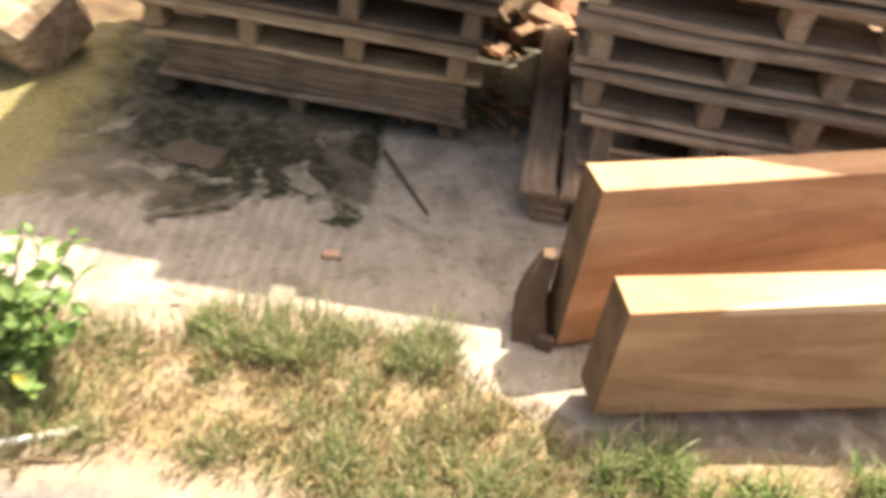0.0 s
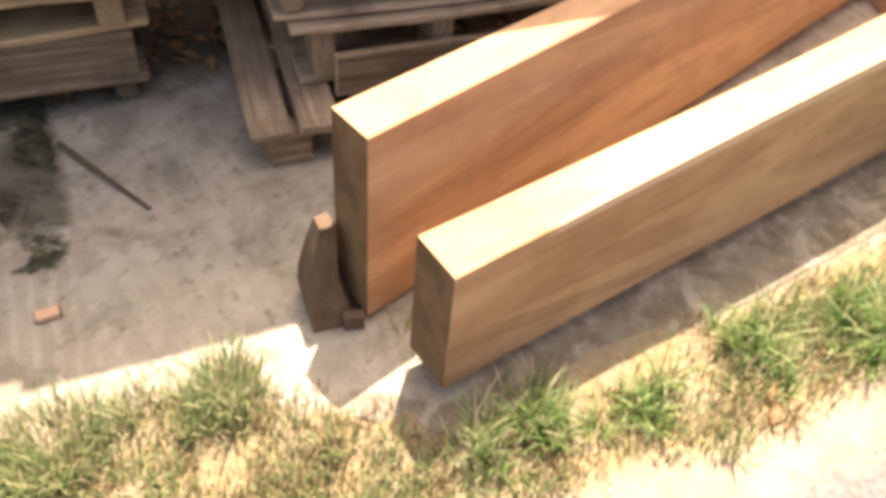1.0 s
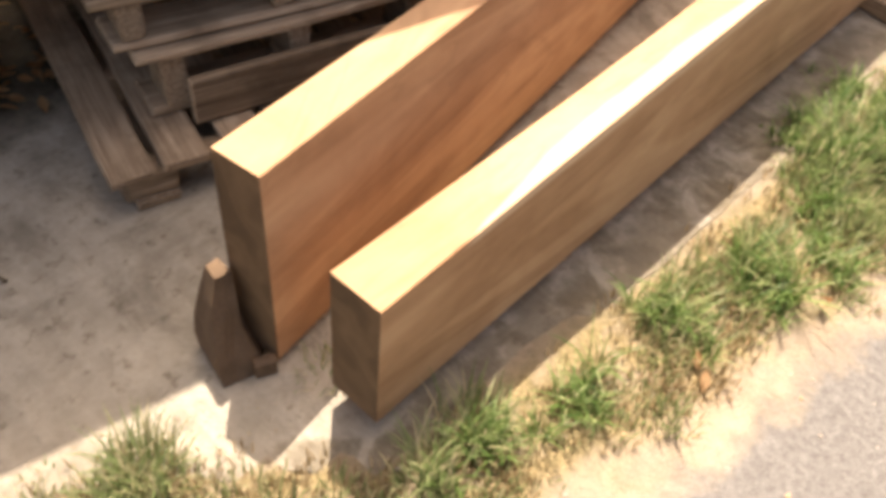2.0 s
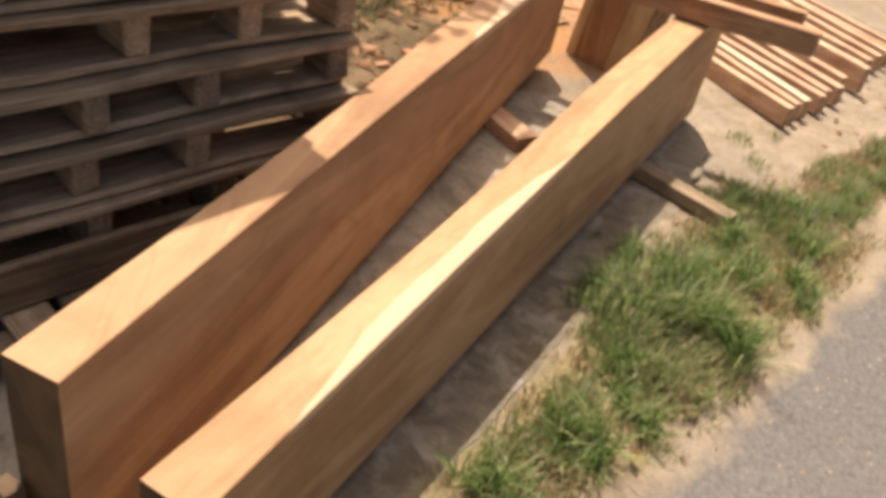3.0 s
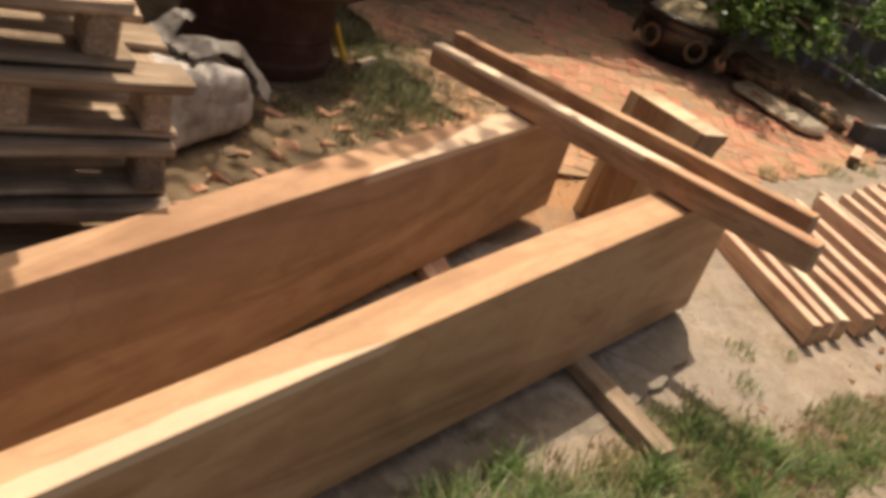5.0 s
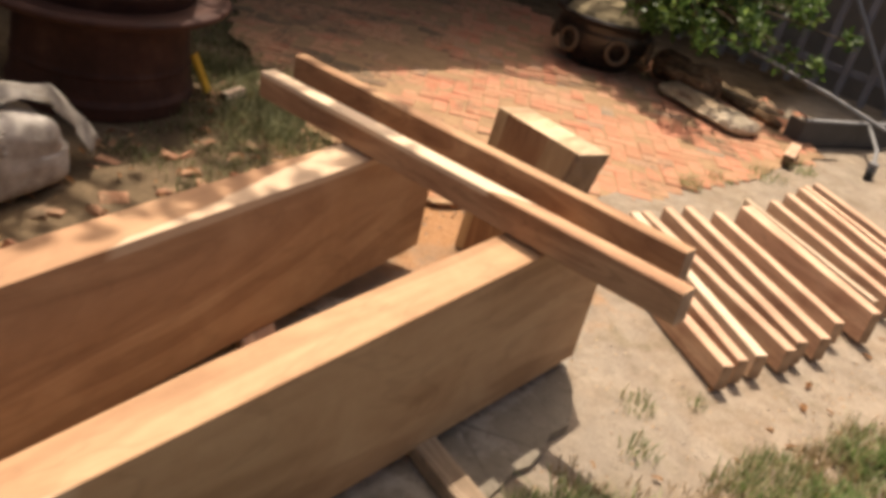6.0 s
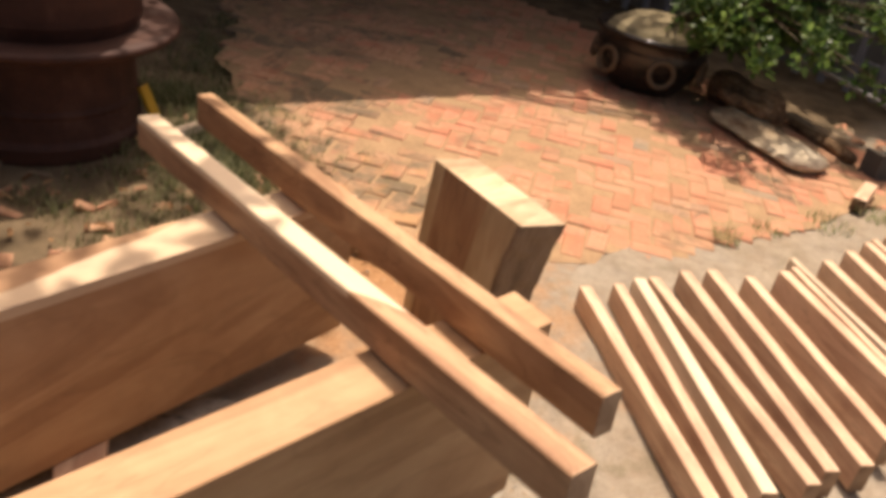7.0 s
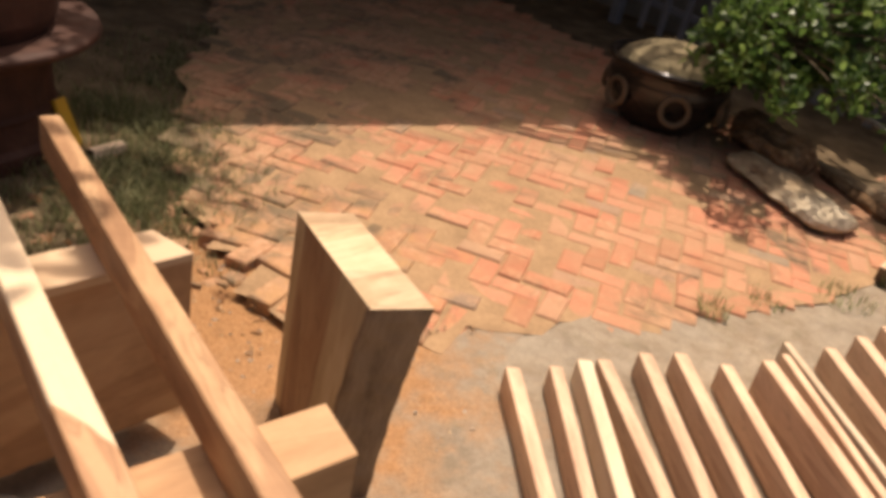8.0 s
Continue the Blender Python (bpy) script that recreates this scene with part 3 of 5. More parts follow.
def build_block():
    """The upright offcut: heartwood between two pale sapwood edges, with bark on one narrow side."""
    ob = thing("upright_offcut", pose(2.81, 0.38, 0), "upright sawn timber offcut with bark along one side", "timber block")
    o = Vector((2.81, 0.38, 0))
    near = (Vector((2.742, 0.242, 0)) - o, Vector((2.845, 0.206, 0)) - o)
    back = (Vector((2.778, 0.562, 0)) - o, Vector((2.878, 0.524, 0)) - o)
    n = 16

    def strip(name, s0, s1, material, label="", rough=0.0):
        bm = bmesh.new()
        rows = []
        for i in range(n + 1):
            t = i / n
            z = -0.02 + 0.505 * t
            lean = (1 - t)
            wave = Vector((0, 0.012 * math.sin(t * 3.0) + 0.010 * noise.noise((t * 4, 0, 1)), 0))
            ring = []
            for side, s in ((0, s0), (1, s0), (1, s1), (0, s1)):
                p = back[side].lerp(near[side], s) + Vector((0.030, 0.055, 0)).lerp(Vector((-0.006, 0.071, 0)), s) * lean + wave * s
                if rough and s > 0.9:
                    p += Vector((0, rough * noise.noise((t * 12, side * 3.0, 4)), 0))
                ring.append(bm.verts.new((p.x, p.y, z + 0.008 * t * (1 - s))))
            rows.append(ring)
        for p, q in zip(rows, rows[1:]):
            for i in range(4):
                j = (i + 1) % 4
                bm.faces.new((p[i], p[j], q[j], q[i]))
        bm.faces.new(rows[0][::-1])
        bm.faces.new(rows[-1]).material_index = 1
        bmesh.ops.recalc_face_normals(bm, faces=bm.faces)
        return part(name, bm, [material, MAT_BLOCK_TOP_LIT], ob, label)

    strip("sapwood_edge", 0.0, 0.13, MAT_SAP_UP, "pale sapwood edge")
    strip("heartwood", 0.1305, 0.64, MAT_BLOCK_UP, "brown heartwood")
    strip("sapwood_edge", 0.6405, 0.96, MAT_SAP_UP, "pale sapwood edge")
    strip("bark", 0.9605, 1.0, MAT_BARK, "dark rough bark", 0.005)


build_block()


# ---- pallet stacks ----
def warped_board(length, width, thick, seed, k):
    """A thin board along local x, sagging and wavy, its ends and edges chipped."""
    rng = random.Random(seed * 31 + k)
    bm = box(length, width, thick, bevel=0.003, rng=rng, wobble=0.004)
    bmesh.ops.subdivide_edges(bm, edges=[e for e in bm.edges if e.calc_length() > 0.4], cuts=9)
    for v in bm.verts:
        x = v.co.x
        v.co += Vector((0, 0.004 * noise.noise((x * 3, seed, k)) + 0.003 * noise.noise((x * 17, seed + 2, k + v.co.y * 30)),
                        0.009 * noise.noise((x * 2.5, seed + 4, k)) + 0.0035 * noise.noise((x * 11, seed, k + v.co.y * 20))))
    me = bpy.data.meshes.new("deck_board")
    bm.to_mesh(me)
    bm.free()
    return me


def pallet(m, seed, mat, width=1.05, depth=1.0, posts=(0.035, 0.34, 0.66, 0.965), block=0.084, decks=6, deck_width=0.115, foot=True):
    """Deck boards on four runs of blocks, with thin boards below; posts: where the runs stand along the width. Its base is at z = 0."""
    rng = random.Random(seed)
    ob = thing("pallet", m, "weathered grey-brown wooden pallet in a tall stack", "pallet", "stacked pallets")
    low = 0.018 if foot else 0.0
    for s in posts:
        bm = bmesh.new()
        for k in range(3):
            box(0.11, 0.052, block, ((k - 1) * (depth - 0.13) / 2, rng.uniform(-0.012, 0.012), 0), 0.005, bm, rng=rng, wobble=0.006)
        box(depth - 0.04, 0.05, 0.016, (0, 0, block / 2 - 0.008), 0.002, bm)
        p = part("stringer", bm, mat, ob)
        p.matrix_basis = pose((s - 0.5) * width, depth / 2, low + block / 2, 0, 0, 90)
    made = [warped_board(width * (1 - 0.012 * k), deck_width, 0.019, seed, k) for k in range(3)]
    for me in made:
        me.materials.append(mat)
    for i in range(decks):
        y = deck_width / 2 - 0.01 + i * (depth - deck_width + 0.02) / (decks - 1)
        p = new("deck_board", made[i % 3])
        p.parent = ob
        p.matrix_basis = pose(rng.uniform(-0.015, 0.015), y + rng.uniform(-0.008, 0.008), low + block + 0.0105, rng.uniform(-0.8, 0.8), rng.uniform(-0.15, 0.15), rng.uniform(-0.7, 0.7))
    if foot:
        for i, y in enumerate((0.078, depth / 2, depth - 0.078)):
            p = new("foot_board", made[(i + 1) % 3])
            p.parent = ob
            p.matrix_basis = pose(rng.uniform(-0.02, 0.02), y + rng.uniform(-0.012, 0.012), 0.009, rng.uniform(-0.6, 0.6), 0, rng.uniform(-0.8, 0.8))
    return ob


PITCH = 0.130


def stack(base, layers, seed, z0, plans, mat):
    """Pallets laid one on the other from height z0; plans: the shift along and out of the front and the turn of the first layers, the rest lie at random."""
    rng = random.Random(seed)
    kinds = {}
    for i in range(layers):
        du, dv, turn = plans[i] if i < len(plans) else (plans[-1][0] + rng.uniform(-0.03, 0.03), plans[-1][1] + rng.uniform(-0.025, 0.03), rng.uniform(-2.0, 2.0))
        m = base @ pose(0.525 + du, dv, z0 + i * PITCH, rng.uniform(-0.25, 0.25), rng.uniform(-0.3, 0.3), turn)
        kind = i % 3
        if kind in kinds:
            copy_thing(kinds[kind], m)
        else:
            kinds[kind] = pallet(m, seed + 1 + kind, mat, 1.02, posts=((0.06, 0.355, 0.60, 0.94), (0.05, 0.40, 0.64, 0.95), (0.04, 0.48, 0.72, 0.95))[kind])


right_base = Matrix.Translation((0.06, 0.80, 0)) @ Matrix.Rotation(radians(-16), 4, "Z")
pallet(right_base @ pose(-0.035, 0.395, 0, 0, 0, -90), 91, MAT_PALLET, 1.03, 0.98, block=0.062, decks=9, deck_width=0.086)
pallet(right_base @ pose(0.585, 0.0, 0.1015, 0, 0, 0.6), 92, MAT_PALLET, 1.0, posts=(0.06, 0.34, 0.60, 0.94), block=0.128)
a, b = right_base @ Vector((0.16, -0.030, 0.205)), right_base @ Vector((1.04, -0.020, 0.203))
timber("loose_board", a, b, 0.022, 0.103, MAT_PALLET_DARK, "dusty brown board on edge at the foot of the pallet stack", "board", "", MAT_PALLET, 0.004, seed=70)
stack(right_base, 4, 100, 0.270, [(0.010, -0.005, -0.8), (-0.005, 0.0, 0.8), (0.0, 0.01, -1.0), (-0.09, 0.01, 1.0)], MAT_PALLET)
# unseen upper pallets, placed by the shadow they throw on the rear slab
for i, turn in enumerate((1.5, 2.0, 3.0, 3.4)):
    pallet(right_base @ pose(0.275 + 0.012 * (i % 2), 0.015 + 0.008 * i, 0.790 + i * PITCH, 0, 0, turn), 108 + i, MAT_PALLET, 0.93)
for z in (1.309, 1.4175):
    pallet(right_base @ pose(0.372, 0.048, z, 0, 0, 3.8), 105, MAT_PALLET, 1.11, block=0.070)

left_base = Matrix.Translation((-1.10, 1.29, 0)) @ Matrix.Rotation(radians(-14.5), 4, "Z")
pallet(left_base @ pose(0.565, 0.0, 0, 0, 0, 0), 95, MAT_PALLET_DARK, 0.90, posts=(0.035, 0.46, 0.955), block=0.060, foot=False)
for v, seed in ((0.035, 71), (0.52, 72), (0.93, 73)):
    a, b = left_base @ Vector((0.15, v, 0.187)), left_base @ Vector((1.005, v - 0.012, 0.187))
    timber("packing_beam", a, b, 0.06, 0.106, MAT_PALLET_DARK, "long dusty squared beam packed between two pallets", "beam", "packing beams", MAT_PALLET_DARK, 0.006, seed=seed)
pallet(left_base @ pose(0.555, -0.02, 0.1875, 0, 0, 0.5), 97, MAT_PALLET_WARM, 0.96, posts=(0.04, 0.34, 0.63, 0.95), block=0.075)
stack(left_base, 6, 200, 0.304, [(0.03, 0.005, -0.6), (0.05, 0.0, 0.8), (0.03, 0.01, -0.5), (0.06, 0.0, 0.5), (0.08, 0.0, 0.0)], MAT_PALLET_DARK)
# unseen narrow pallets on top, ending in a short one, to shape the shadow
for i in range(6):
    pallet(left_base @ pose(0.675 + 0.01 * (i % 2), 0.0, 1.084 + i * PITCH, 0, 0, 1.2 * (-1) ** i), 211 + i % 2, MAT_PALLET, 0.99)
pallet(left_base @ pose(0.985, -0.005, 1.864, 0, 0, 1.0), 214, MAT_PALLET, 0.26, posts=(0.14, 0.86))


# ---- brick paving ----
PAVED = [(2.95, 0.86), (3.20, 0.66), (4.10, 0.44), (4.80, 0.32), (5.45, 0.28), (5.85, 0.62), (5.95, 1.4), (6.1, 6.4), (5.1, 6.4), (3.75, 3.1), (3.32, 2.42), (3.12, 2.05), (2.98, 1.6)]


def inside(x, y, ring):
    hit = False
    for (ax, ay), (bx, by) in zip(ring, ring[1:] + ring[:1]):
        if (ay > y) != (by > y) and x < (bx - ax) * (y - ay) / (by - ay) + ax:
            hit = not hit
    return hit


def brick_shape(seed, length=0.148, width=0.0715, thick=0.045):
    """Twelve corners of a worn brick, its top at z = 0."""
    rng = random.Random(seed)
    l, w, c = length / 2, width / 2, 0.005
    low = [(-l, -w, -thick), (l, -w, -thick), (l, w, -thick), (-l, w, -thick)]
    side = [(x + rng.uniform(-.003, .003), y + rng.uniform(-.002, .002), -c) for x, y, _ in low]
    top = [(x - math.copysign(c, x), y - math.copysign(c, y), rng.uniform(-.001, .001)) for x, y, _ in side]
    faces = [(8, 9, 10, 11)]
    for i in range(4):
        j = (i + 1) % 4
        faces += [(i, j, 4 + j, 4 + i), (4 + i, 4 + j, 8 + j, 8 + i)]
    return low + side + top, faces


def build_paving():
    bed = bmesh.new()
    uneven = random.Random(78)
    rim = []
    for (ax, ay), (bx, by) in zip(PAVED, PAVED[1:] + PAVED[:1]):
        n = max(1, int(math.hypot(bx - ax, by - ay) / 0.09))
        for i in range(n):
            rim.append((ax + (bx - ax) * i / n + uneven.gauss(0, 0.035), ay + (by - ay) * i / n + uneven.gauss(0, 0.035)))
    bed.faces.new([bed.verts.new((x, y, -0.0045)) for x, y in rim])
    paving = finish("brick_paving", bed, MAT_BED)
    tagged(paving, "uneven herringbone paving of worn red bricks", "pavement", kind="structure")
    rng = random.Random(77)
    meshes = []
    for s in range(5):
        me = bpy.data.meshes.new("brick")
        v, f = brick_shape(s)
        me.from_pydata(v, [], f)
        me.materials.append(MAT_BRICK)
        meshes.append(me)
    unit = 0.0758
    turn = radians(-54)
    cs, sn = math.cos(turn), math.sin(turn)
    spots = []
    # herringbone with bricks of two squares each
    for i in range(-75, 76):
        for j in range(-75, 76):
            k = (i - j) % 4
            # a brick starts along u where k == 0 and along v where k == 2
            if k == 0:
                u, v, a = i + 1.0, j + 0.5, 0.0
            elif k == 2:
                u, v, a = i + 0.5, j + 0.0, 90.0
            else:
                continue
            u, v = u * unit, v * unit
            x, y = 3.9 + u * cs - v * sn, 1.4 + u * sn + v * cs
            if not inside(x, y, PAVED):
                continue
            spots.append((x, y, a))
    spots.sort(key=lambda s: (s[0] - 3.7) ** 2 + (s[1] - 1.0) ** 2)
    rest_v, rest_f = [], []
    made = 0
    for x, y, a in spots:
        loose = max(0.0, min(1.0, (3.55 - x) / 0.7)) + 0.5 * max(0.0, min(1.0, (y - 1.9) / 1.5))
        sunk = noise.noise((x * 2.1, y * 2.1, 4.0))
        if rng.random() < 0.03 + 0.16 * loose or sunk > 0.60:
            continue
        m = (Matrix.Translation((x + rng.gauss(0, 0.002 + 0.008 * loose), y + rng.gauss(0, 0.002 + 0.008 * loose),
                                 rng.uniform(-0.006, 0.004) - 0.008 * max(0, sunk) + 0.008 * loose * rng.random()))
             @ Euler((radians(rng.gauss(0, 1.0 + 2.5 * loose)), radians(rng.gauss(0, 1.0 + 2.0 * loose)), turn + radians(a + rng.gauss(0, 2.0 + 5 * loose)))).to_matrix().to_4x4())
        if made < 300:
            ob = new("brick", meshes[made % 5])
            ob.parent, ob.matrix_basis = paving, m
            made += 1
        else:
            v, f = brick_shape(rng.randrange(50))
            n = len(rest_v)
            rest_v += [tuple(m @ Vector(p)) for p in v]
            rest_f += [tuple(n + q for q in face) for face in f]
    me = bpy.data.meshes.new("far_bricks")
    me.from_pydata(rest_v, [], rest_f)
    me.materials.append(MAT_BRICK_FAR)
    ob = new("far_bricks", me)
    ob.parent = paving
    tagged(ob, kind="stuff")


def build_rubble():
    """Broken brick, tile and bark between the pallets and the paving."""
    rng = random.Random(31)
    verts, faces = [], []
    for i in range(205):
        if i < 130:
            x, y = rng.uniform(1.25, 3.0), rng.uniform(0.72, 1.95)
            if y < 0.75 + 0.15 * (x - 1.2) or (x > 2.2 and y < 0.8):
                continue
        else:
            x, y = rng.uniform(2.7, 3.35), rng.uniform(1.0, 2.1)
        if i >= 178:
            x, y = rng.uniform(5.65, 6.2), rng.uniform(0.45, 0.95)
        l, w = rng.uniform(0.02, 0.10), rng.uniform(0.015, 0.055)
        v, f = brick_shape(i, l, w, 0.03)
        m = (Matrix.Translation((x, y, ground_height(x, y) + rng.uniform(0.002, 0.014)))
             @ Euler((radians(rng.gauss(0, 11)), radians(rng.gauss(0, 11)), rng.uniform(0, 6.3))).to_matrix().to_4x4())
        n = len(verts)
        verts += [tuple(m @ (Vector(p) + Vector((rng.gauss(0, .004), rng.gauss(0, .004), 0)))) for p in v]
        faces += [tuple(n + q for q in face) for face in f]
    me = bpy.data.meshes.new("brick_rubble")
    me.from_pydata(verts, [], faces)
    me.materials.append(MAT_BRICK_FAR)
    tagged(new("brick_rubble", me), "broken red brick pieces scattered on dark soil", "rubble", kind="stuff")


# ---- plants ----
def blades(name, tufts, label, material, seed, curl=0.6):
    """Grass: each tuft is (x, y, z, radius, height, number)."""
    rng = random.Random(seed)
    verts, faces = [], []
    for x, y, z, r, h, n in tufts:
        for _ in range(n):
            a, d = rng.uniform(0, 6.283), r * math.sqrt(rng.random())
            bx, by = x + d * math.cos(a), y + d * math.sin(a)
            b = a + rng.gauss(0, 0.9)
            ht = h * rng.uniform(0.45, 1.15)
            out = ht * rng.uniform(0.15, 1.0) * curl
            w = rng.uniform(0.0009, 0.0024)
            sx, sy = -math.sin(b) * w, math.cos(b) * w
            k = len(verts)
            for t, wd in ((0.0, 1.0), (0.4, 0.9), (0.75, 0.6)):
                px, py = bx + math.cos(b) * out * t ** 1.7, by + math.sin(b) * out * t ** 1.7
                pz = z + ht * (t - 0.35 * curl * t ** 2.4)
                verts += [(px - sx * wd, py - sy * wd, pz), (px + sx * wd, py + sy * wd, pz)]
            verts.append((bx + math.cos(b) * out, by + math.sin(b) * out, z + ht * (1 - 0.35 * curl)))
            faces += [(k, k + 1, k + 3, k + 2), (k + 2, k + 3, k + 5, k + 4), (k + 4, k + 5, k + 6)]
    me = bpy.data.meshes.new(name)
    me.from_pydata(verts, [], faces)
    me.materials.append(material)
    return tagged(new(name, me), label, "grass", kind="stuff")


def leaf_colour(name, stops, rough=0.5):
    k = Nodes(name, rough, 0.35)
    col = k.ramp(k.island(), stops)
    col = k.shade(k.noise(k.world(), 30.0, 2), col, 0.75, 1.25)
    k.b.inputs["Subsurface Weight"].default_value = 0.0
    tr = k.t.nodes.new("ShaderNodeBsdfTranslucent")
    k.put(tr.inputs[0], col)
    mixer = k.t.nodes.new("ShaderNodeMixShader")
    mixer.inputs[0].default_value = 0.5
    outp = k.t.nodes["Material Output"]
    k.t.links.new(k.b.outputs[0], mixer.inputs[1])
    k.t.links.new(tr.outputs[0], mixer.inputs[2])
    k.t.links.new(mixer.outputs[0], outp.inputs[0])
    return k.done(col)


MAT_GRASS = leaf_colour("grass_blades", [(0.0, (0.15, 0.20, 0.07)), (0.45, (0.235, 0.29, 0.12)), (0.68, (0.34, 0.35, 0.17)), (0.85, (0.47, 0.41, 0.24)), (1.0, (0.56, 0.47, 0.31))], 0.6)
MAT_LUSH = leaf_colour("lush_grass_blades", [(0.0, (0.06, 0.12, 0.025)), (0.5, (0.12, 0.205, 0.05)), (0.82, (0.25, 0.32, 0.11)), (1.0, (0.46, 0.46, 0.24))], 0.45)
MAT_GRASS_DRY = leaf_colour("dry_grass_blades", [(0.0, (0.15, 0.105, 0.05)), (0.4, (0.32, 0.23, 0.12)), (0.8, (0.45, 0.34, 0.195)), (1.0, (0.54, 0.43, 0.27))], 0.7)
MAT_BUSH = leaf_colour("bush_leaves", [(0.0, (0.04, 0.085, 0.018)), (0.6, (0.095, 0.17, 0.04)), (1.0, (0.20, 0.29, 0.08))], 0.35)
MAT_DRYLEAF = leaf_colour("dry_leaves", [(0.0, (0.22, 0.10, 0.04)), (0.5, (0.38, 0.20, 0.09)), (1.0, (0.50, 0.32, 0.17))], 0.7)
MAT_STEM = plain("woody_stem", (0.10, 0.075, 0.045), 0.9)


def road_edge(x):
    return -0.30 - 0.22 * x


def build_grass():
    rng = random.Random(11)
    green, dry = [], []
    for _ in range(15000):
        x, y = rng.uniform(-1.6, 4.6), rng.uniform(-1.5, 0.42)
        lo, hi = road_edge(x) + 0.02, pad_front(x) + 0.01
        if x < -0.1:
            lo = -0.02 - 0.32 * (x + 0.9) if x > -0.9 else -0.02
            lo, hi = min(lo, 0.05) - 0.06, 0.30
        if x > 2.25:
            hi = -0.34 - 0.36 * (x - 2.25)
            lo = -0.62 - 0.42 * (x - 2.25)
        if not lo < y < hi:
            continue
        if -0.05 < x < 2.25:
            hi += -0.045 + 0.05 * noise.noise((x * 4.0, 1.0, 0.0))
        n = noise.noise((x * 2.6, y * 2.6, 0.7)) + 0.5 * noise.noise((x * 7, y * 7, 3.0))
        want = -0.25 if x > 0.0 else 0.15
        edge = min(1.0, (y - lo) / 0.07) * min(1.0, (hi - y) / 0.05)
        if n < want - 0.42 * edge or rng.random() > 0.25 + 0.75 * edge:
            if rng.random() < 0.12:
                dry.append((x, y, ground_height(x, y), 0.03, 0.035, 12))
            continue
        lush = noise.noise((x * 3.1 + 5, y * 3.1, 9.0)) + 0.6 * noise.noise((x * 9, y * 9, 6.0))
        if lush < -0.30 and rng.random() < 0.75:
            continue
        h = rng.uniform(0.020, 0.048) * (1.0 + 1.3 * max(0.0, lush))
        g = ground_height(x, y)
        if rng.random() < 0.42 + 0.8 * lush:
            green.append((x, y, g, 0.040, h, 30))
        else:
            dry.append((x, y, g, 0.040, h * 0.8, 24))
    # larger tussocks
    for x, y, r, h, n in ((1.24, -0.24, 0.09, 0.13, 260), (1.36, -0.33, 0.08, 0.12, 220), (1.50, -0.28, 0.08, 0.11, 200), (1.12, -0.36, 0.07, 0.10, 160), (0.82, -0.26, 0.06, 0.10, 140),
                          (0.55, -0.22, 0.06, 0.08, 130), (-0.30, 0.20, 0.06, 0.11, 240), (-0.58, 0.24, 0.09, 0.09, 240), (-0.70, 0.27, 0.07, 0.09, 150), (0.12, -0.10, 0.06, 0.10, 140),
                          (0.02, -0.10, 0.03, 0.12, 60), (2.05, -0.33, 0.07, 0.09, 140), (1.98, -0.24, 0.05, 0.08, 80), (2.45, -0.30, 0.05, 0.05, 60), (2.62, -0.20, 0.05, 0.05, 70),
                          (4.18, 0.43, 0.05, 0.07, 90), (4.42, 0.40, 0.06, 0.05, 70), (4.75, 0.30, 0.10, 0.05, 110), (5.05, 0.24, 0.08, 0.06, 90), (0.02, 0.15, 0.05, 0.06, 90), (2.78, -0.30, 0.03, 0.04, 30)):
        green.append((x, y, ground_height(x, y), r, h, n))
    lush = []
    heart = [(1.30, -0.30, 1.0), (1.36, -0.42, 1.2), (1.48, -0.30, 1.0), (1.24, -0.24, 0.9), (1.30, -0.52, 0.9), (1.60, -0.42, 0.9), (0.75, -0.29, 0.9), (0.88, -0.36, 0.7), (0.55, -0.22, 0.7),
             (1.08, -0.28, 0.7), (1.80, -0.40, 0.8), (1.72, -0.58, 0.7), (2.00, -0.52, 0.8), (2.10, -0.36, 0.8), (2.22, -0.46, 0.7), (0.30, -0.20, 0.55), (0.12, -0.16, 0.6), (1.32, -0.15, 0.6), (1.21, -0.13, 0.5), (1.50, -0.17, 0.6),
             (2.32, -0.58, 0.7), (2.48, -0.66, 0.6), (2.70, -0.70, 0.6), (2.95, -0.74, 0.6), (3.15, -0.82, 0.6)]
    for cx, cy, size in heart:
        for _ in range(7):
            x, y = rng.gauss(cx, 0.045), rng.gauss(cy, 0.035)
            if y > road_edge(x) + 0.03:
                lush.append((x, y, ground_height(x, y), 0.022, size * rng.uniform(0.08, 0.17), 34))
    # pale soft tufts on the bare strip
    for cx, cy, r, h, n in ((-0.344, 0.16, 0.070, 0.085, 14), (-0.60, 0.19, 0.06, 0.10, 9), (-0.70, 0.22, 0.06, 0.09, 8), (-0.77, 0.27, 0.05, 0.09, 6), (-0.50, -0.05, 0.09, 0.08, 8), (-0.19, -0.10, 0.10, 0.09, 12),
                            (-0.72, -0.02, 0.08, 0.07, 7), (-0.02, -0.14, 0.06, 0.09, 8), (-0.38, -0.10, 0.08, 0.08, 8)):
        for _ in range(n):
            x, y = rng.gauss(cx, r * 0.6), rng.gauss(cy, r * 0.5)
            green.append((x, y, ground_height(x, y), 0.028, h * rng.uniform(0.45, 1.0), 34))
    blades("tussocks", lush, "lush dark green grass tussocks beside the front slab", MAT_LUSH, 15, 1.0)
    blades("grass", green, "low green grass along the gravel road", MAT_GRASS, 12)
    blades("dry_grass", dry, "dry straw-coloured grass along the gravel road", MAT_GRASS_DRY, 13)
    wiry = []
    for _ in range(280):
        x, y = rng.gauss(2.93, 0.16), rng.gauss(1.72, 0.22)
        wiry.append((x, y, ground_height(x, y), 0.05, rng.uniform(0.05, 0.11), 16))
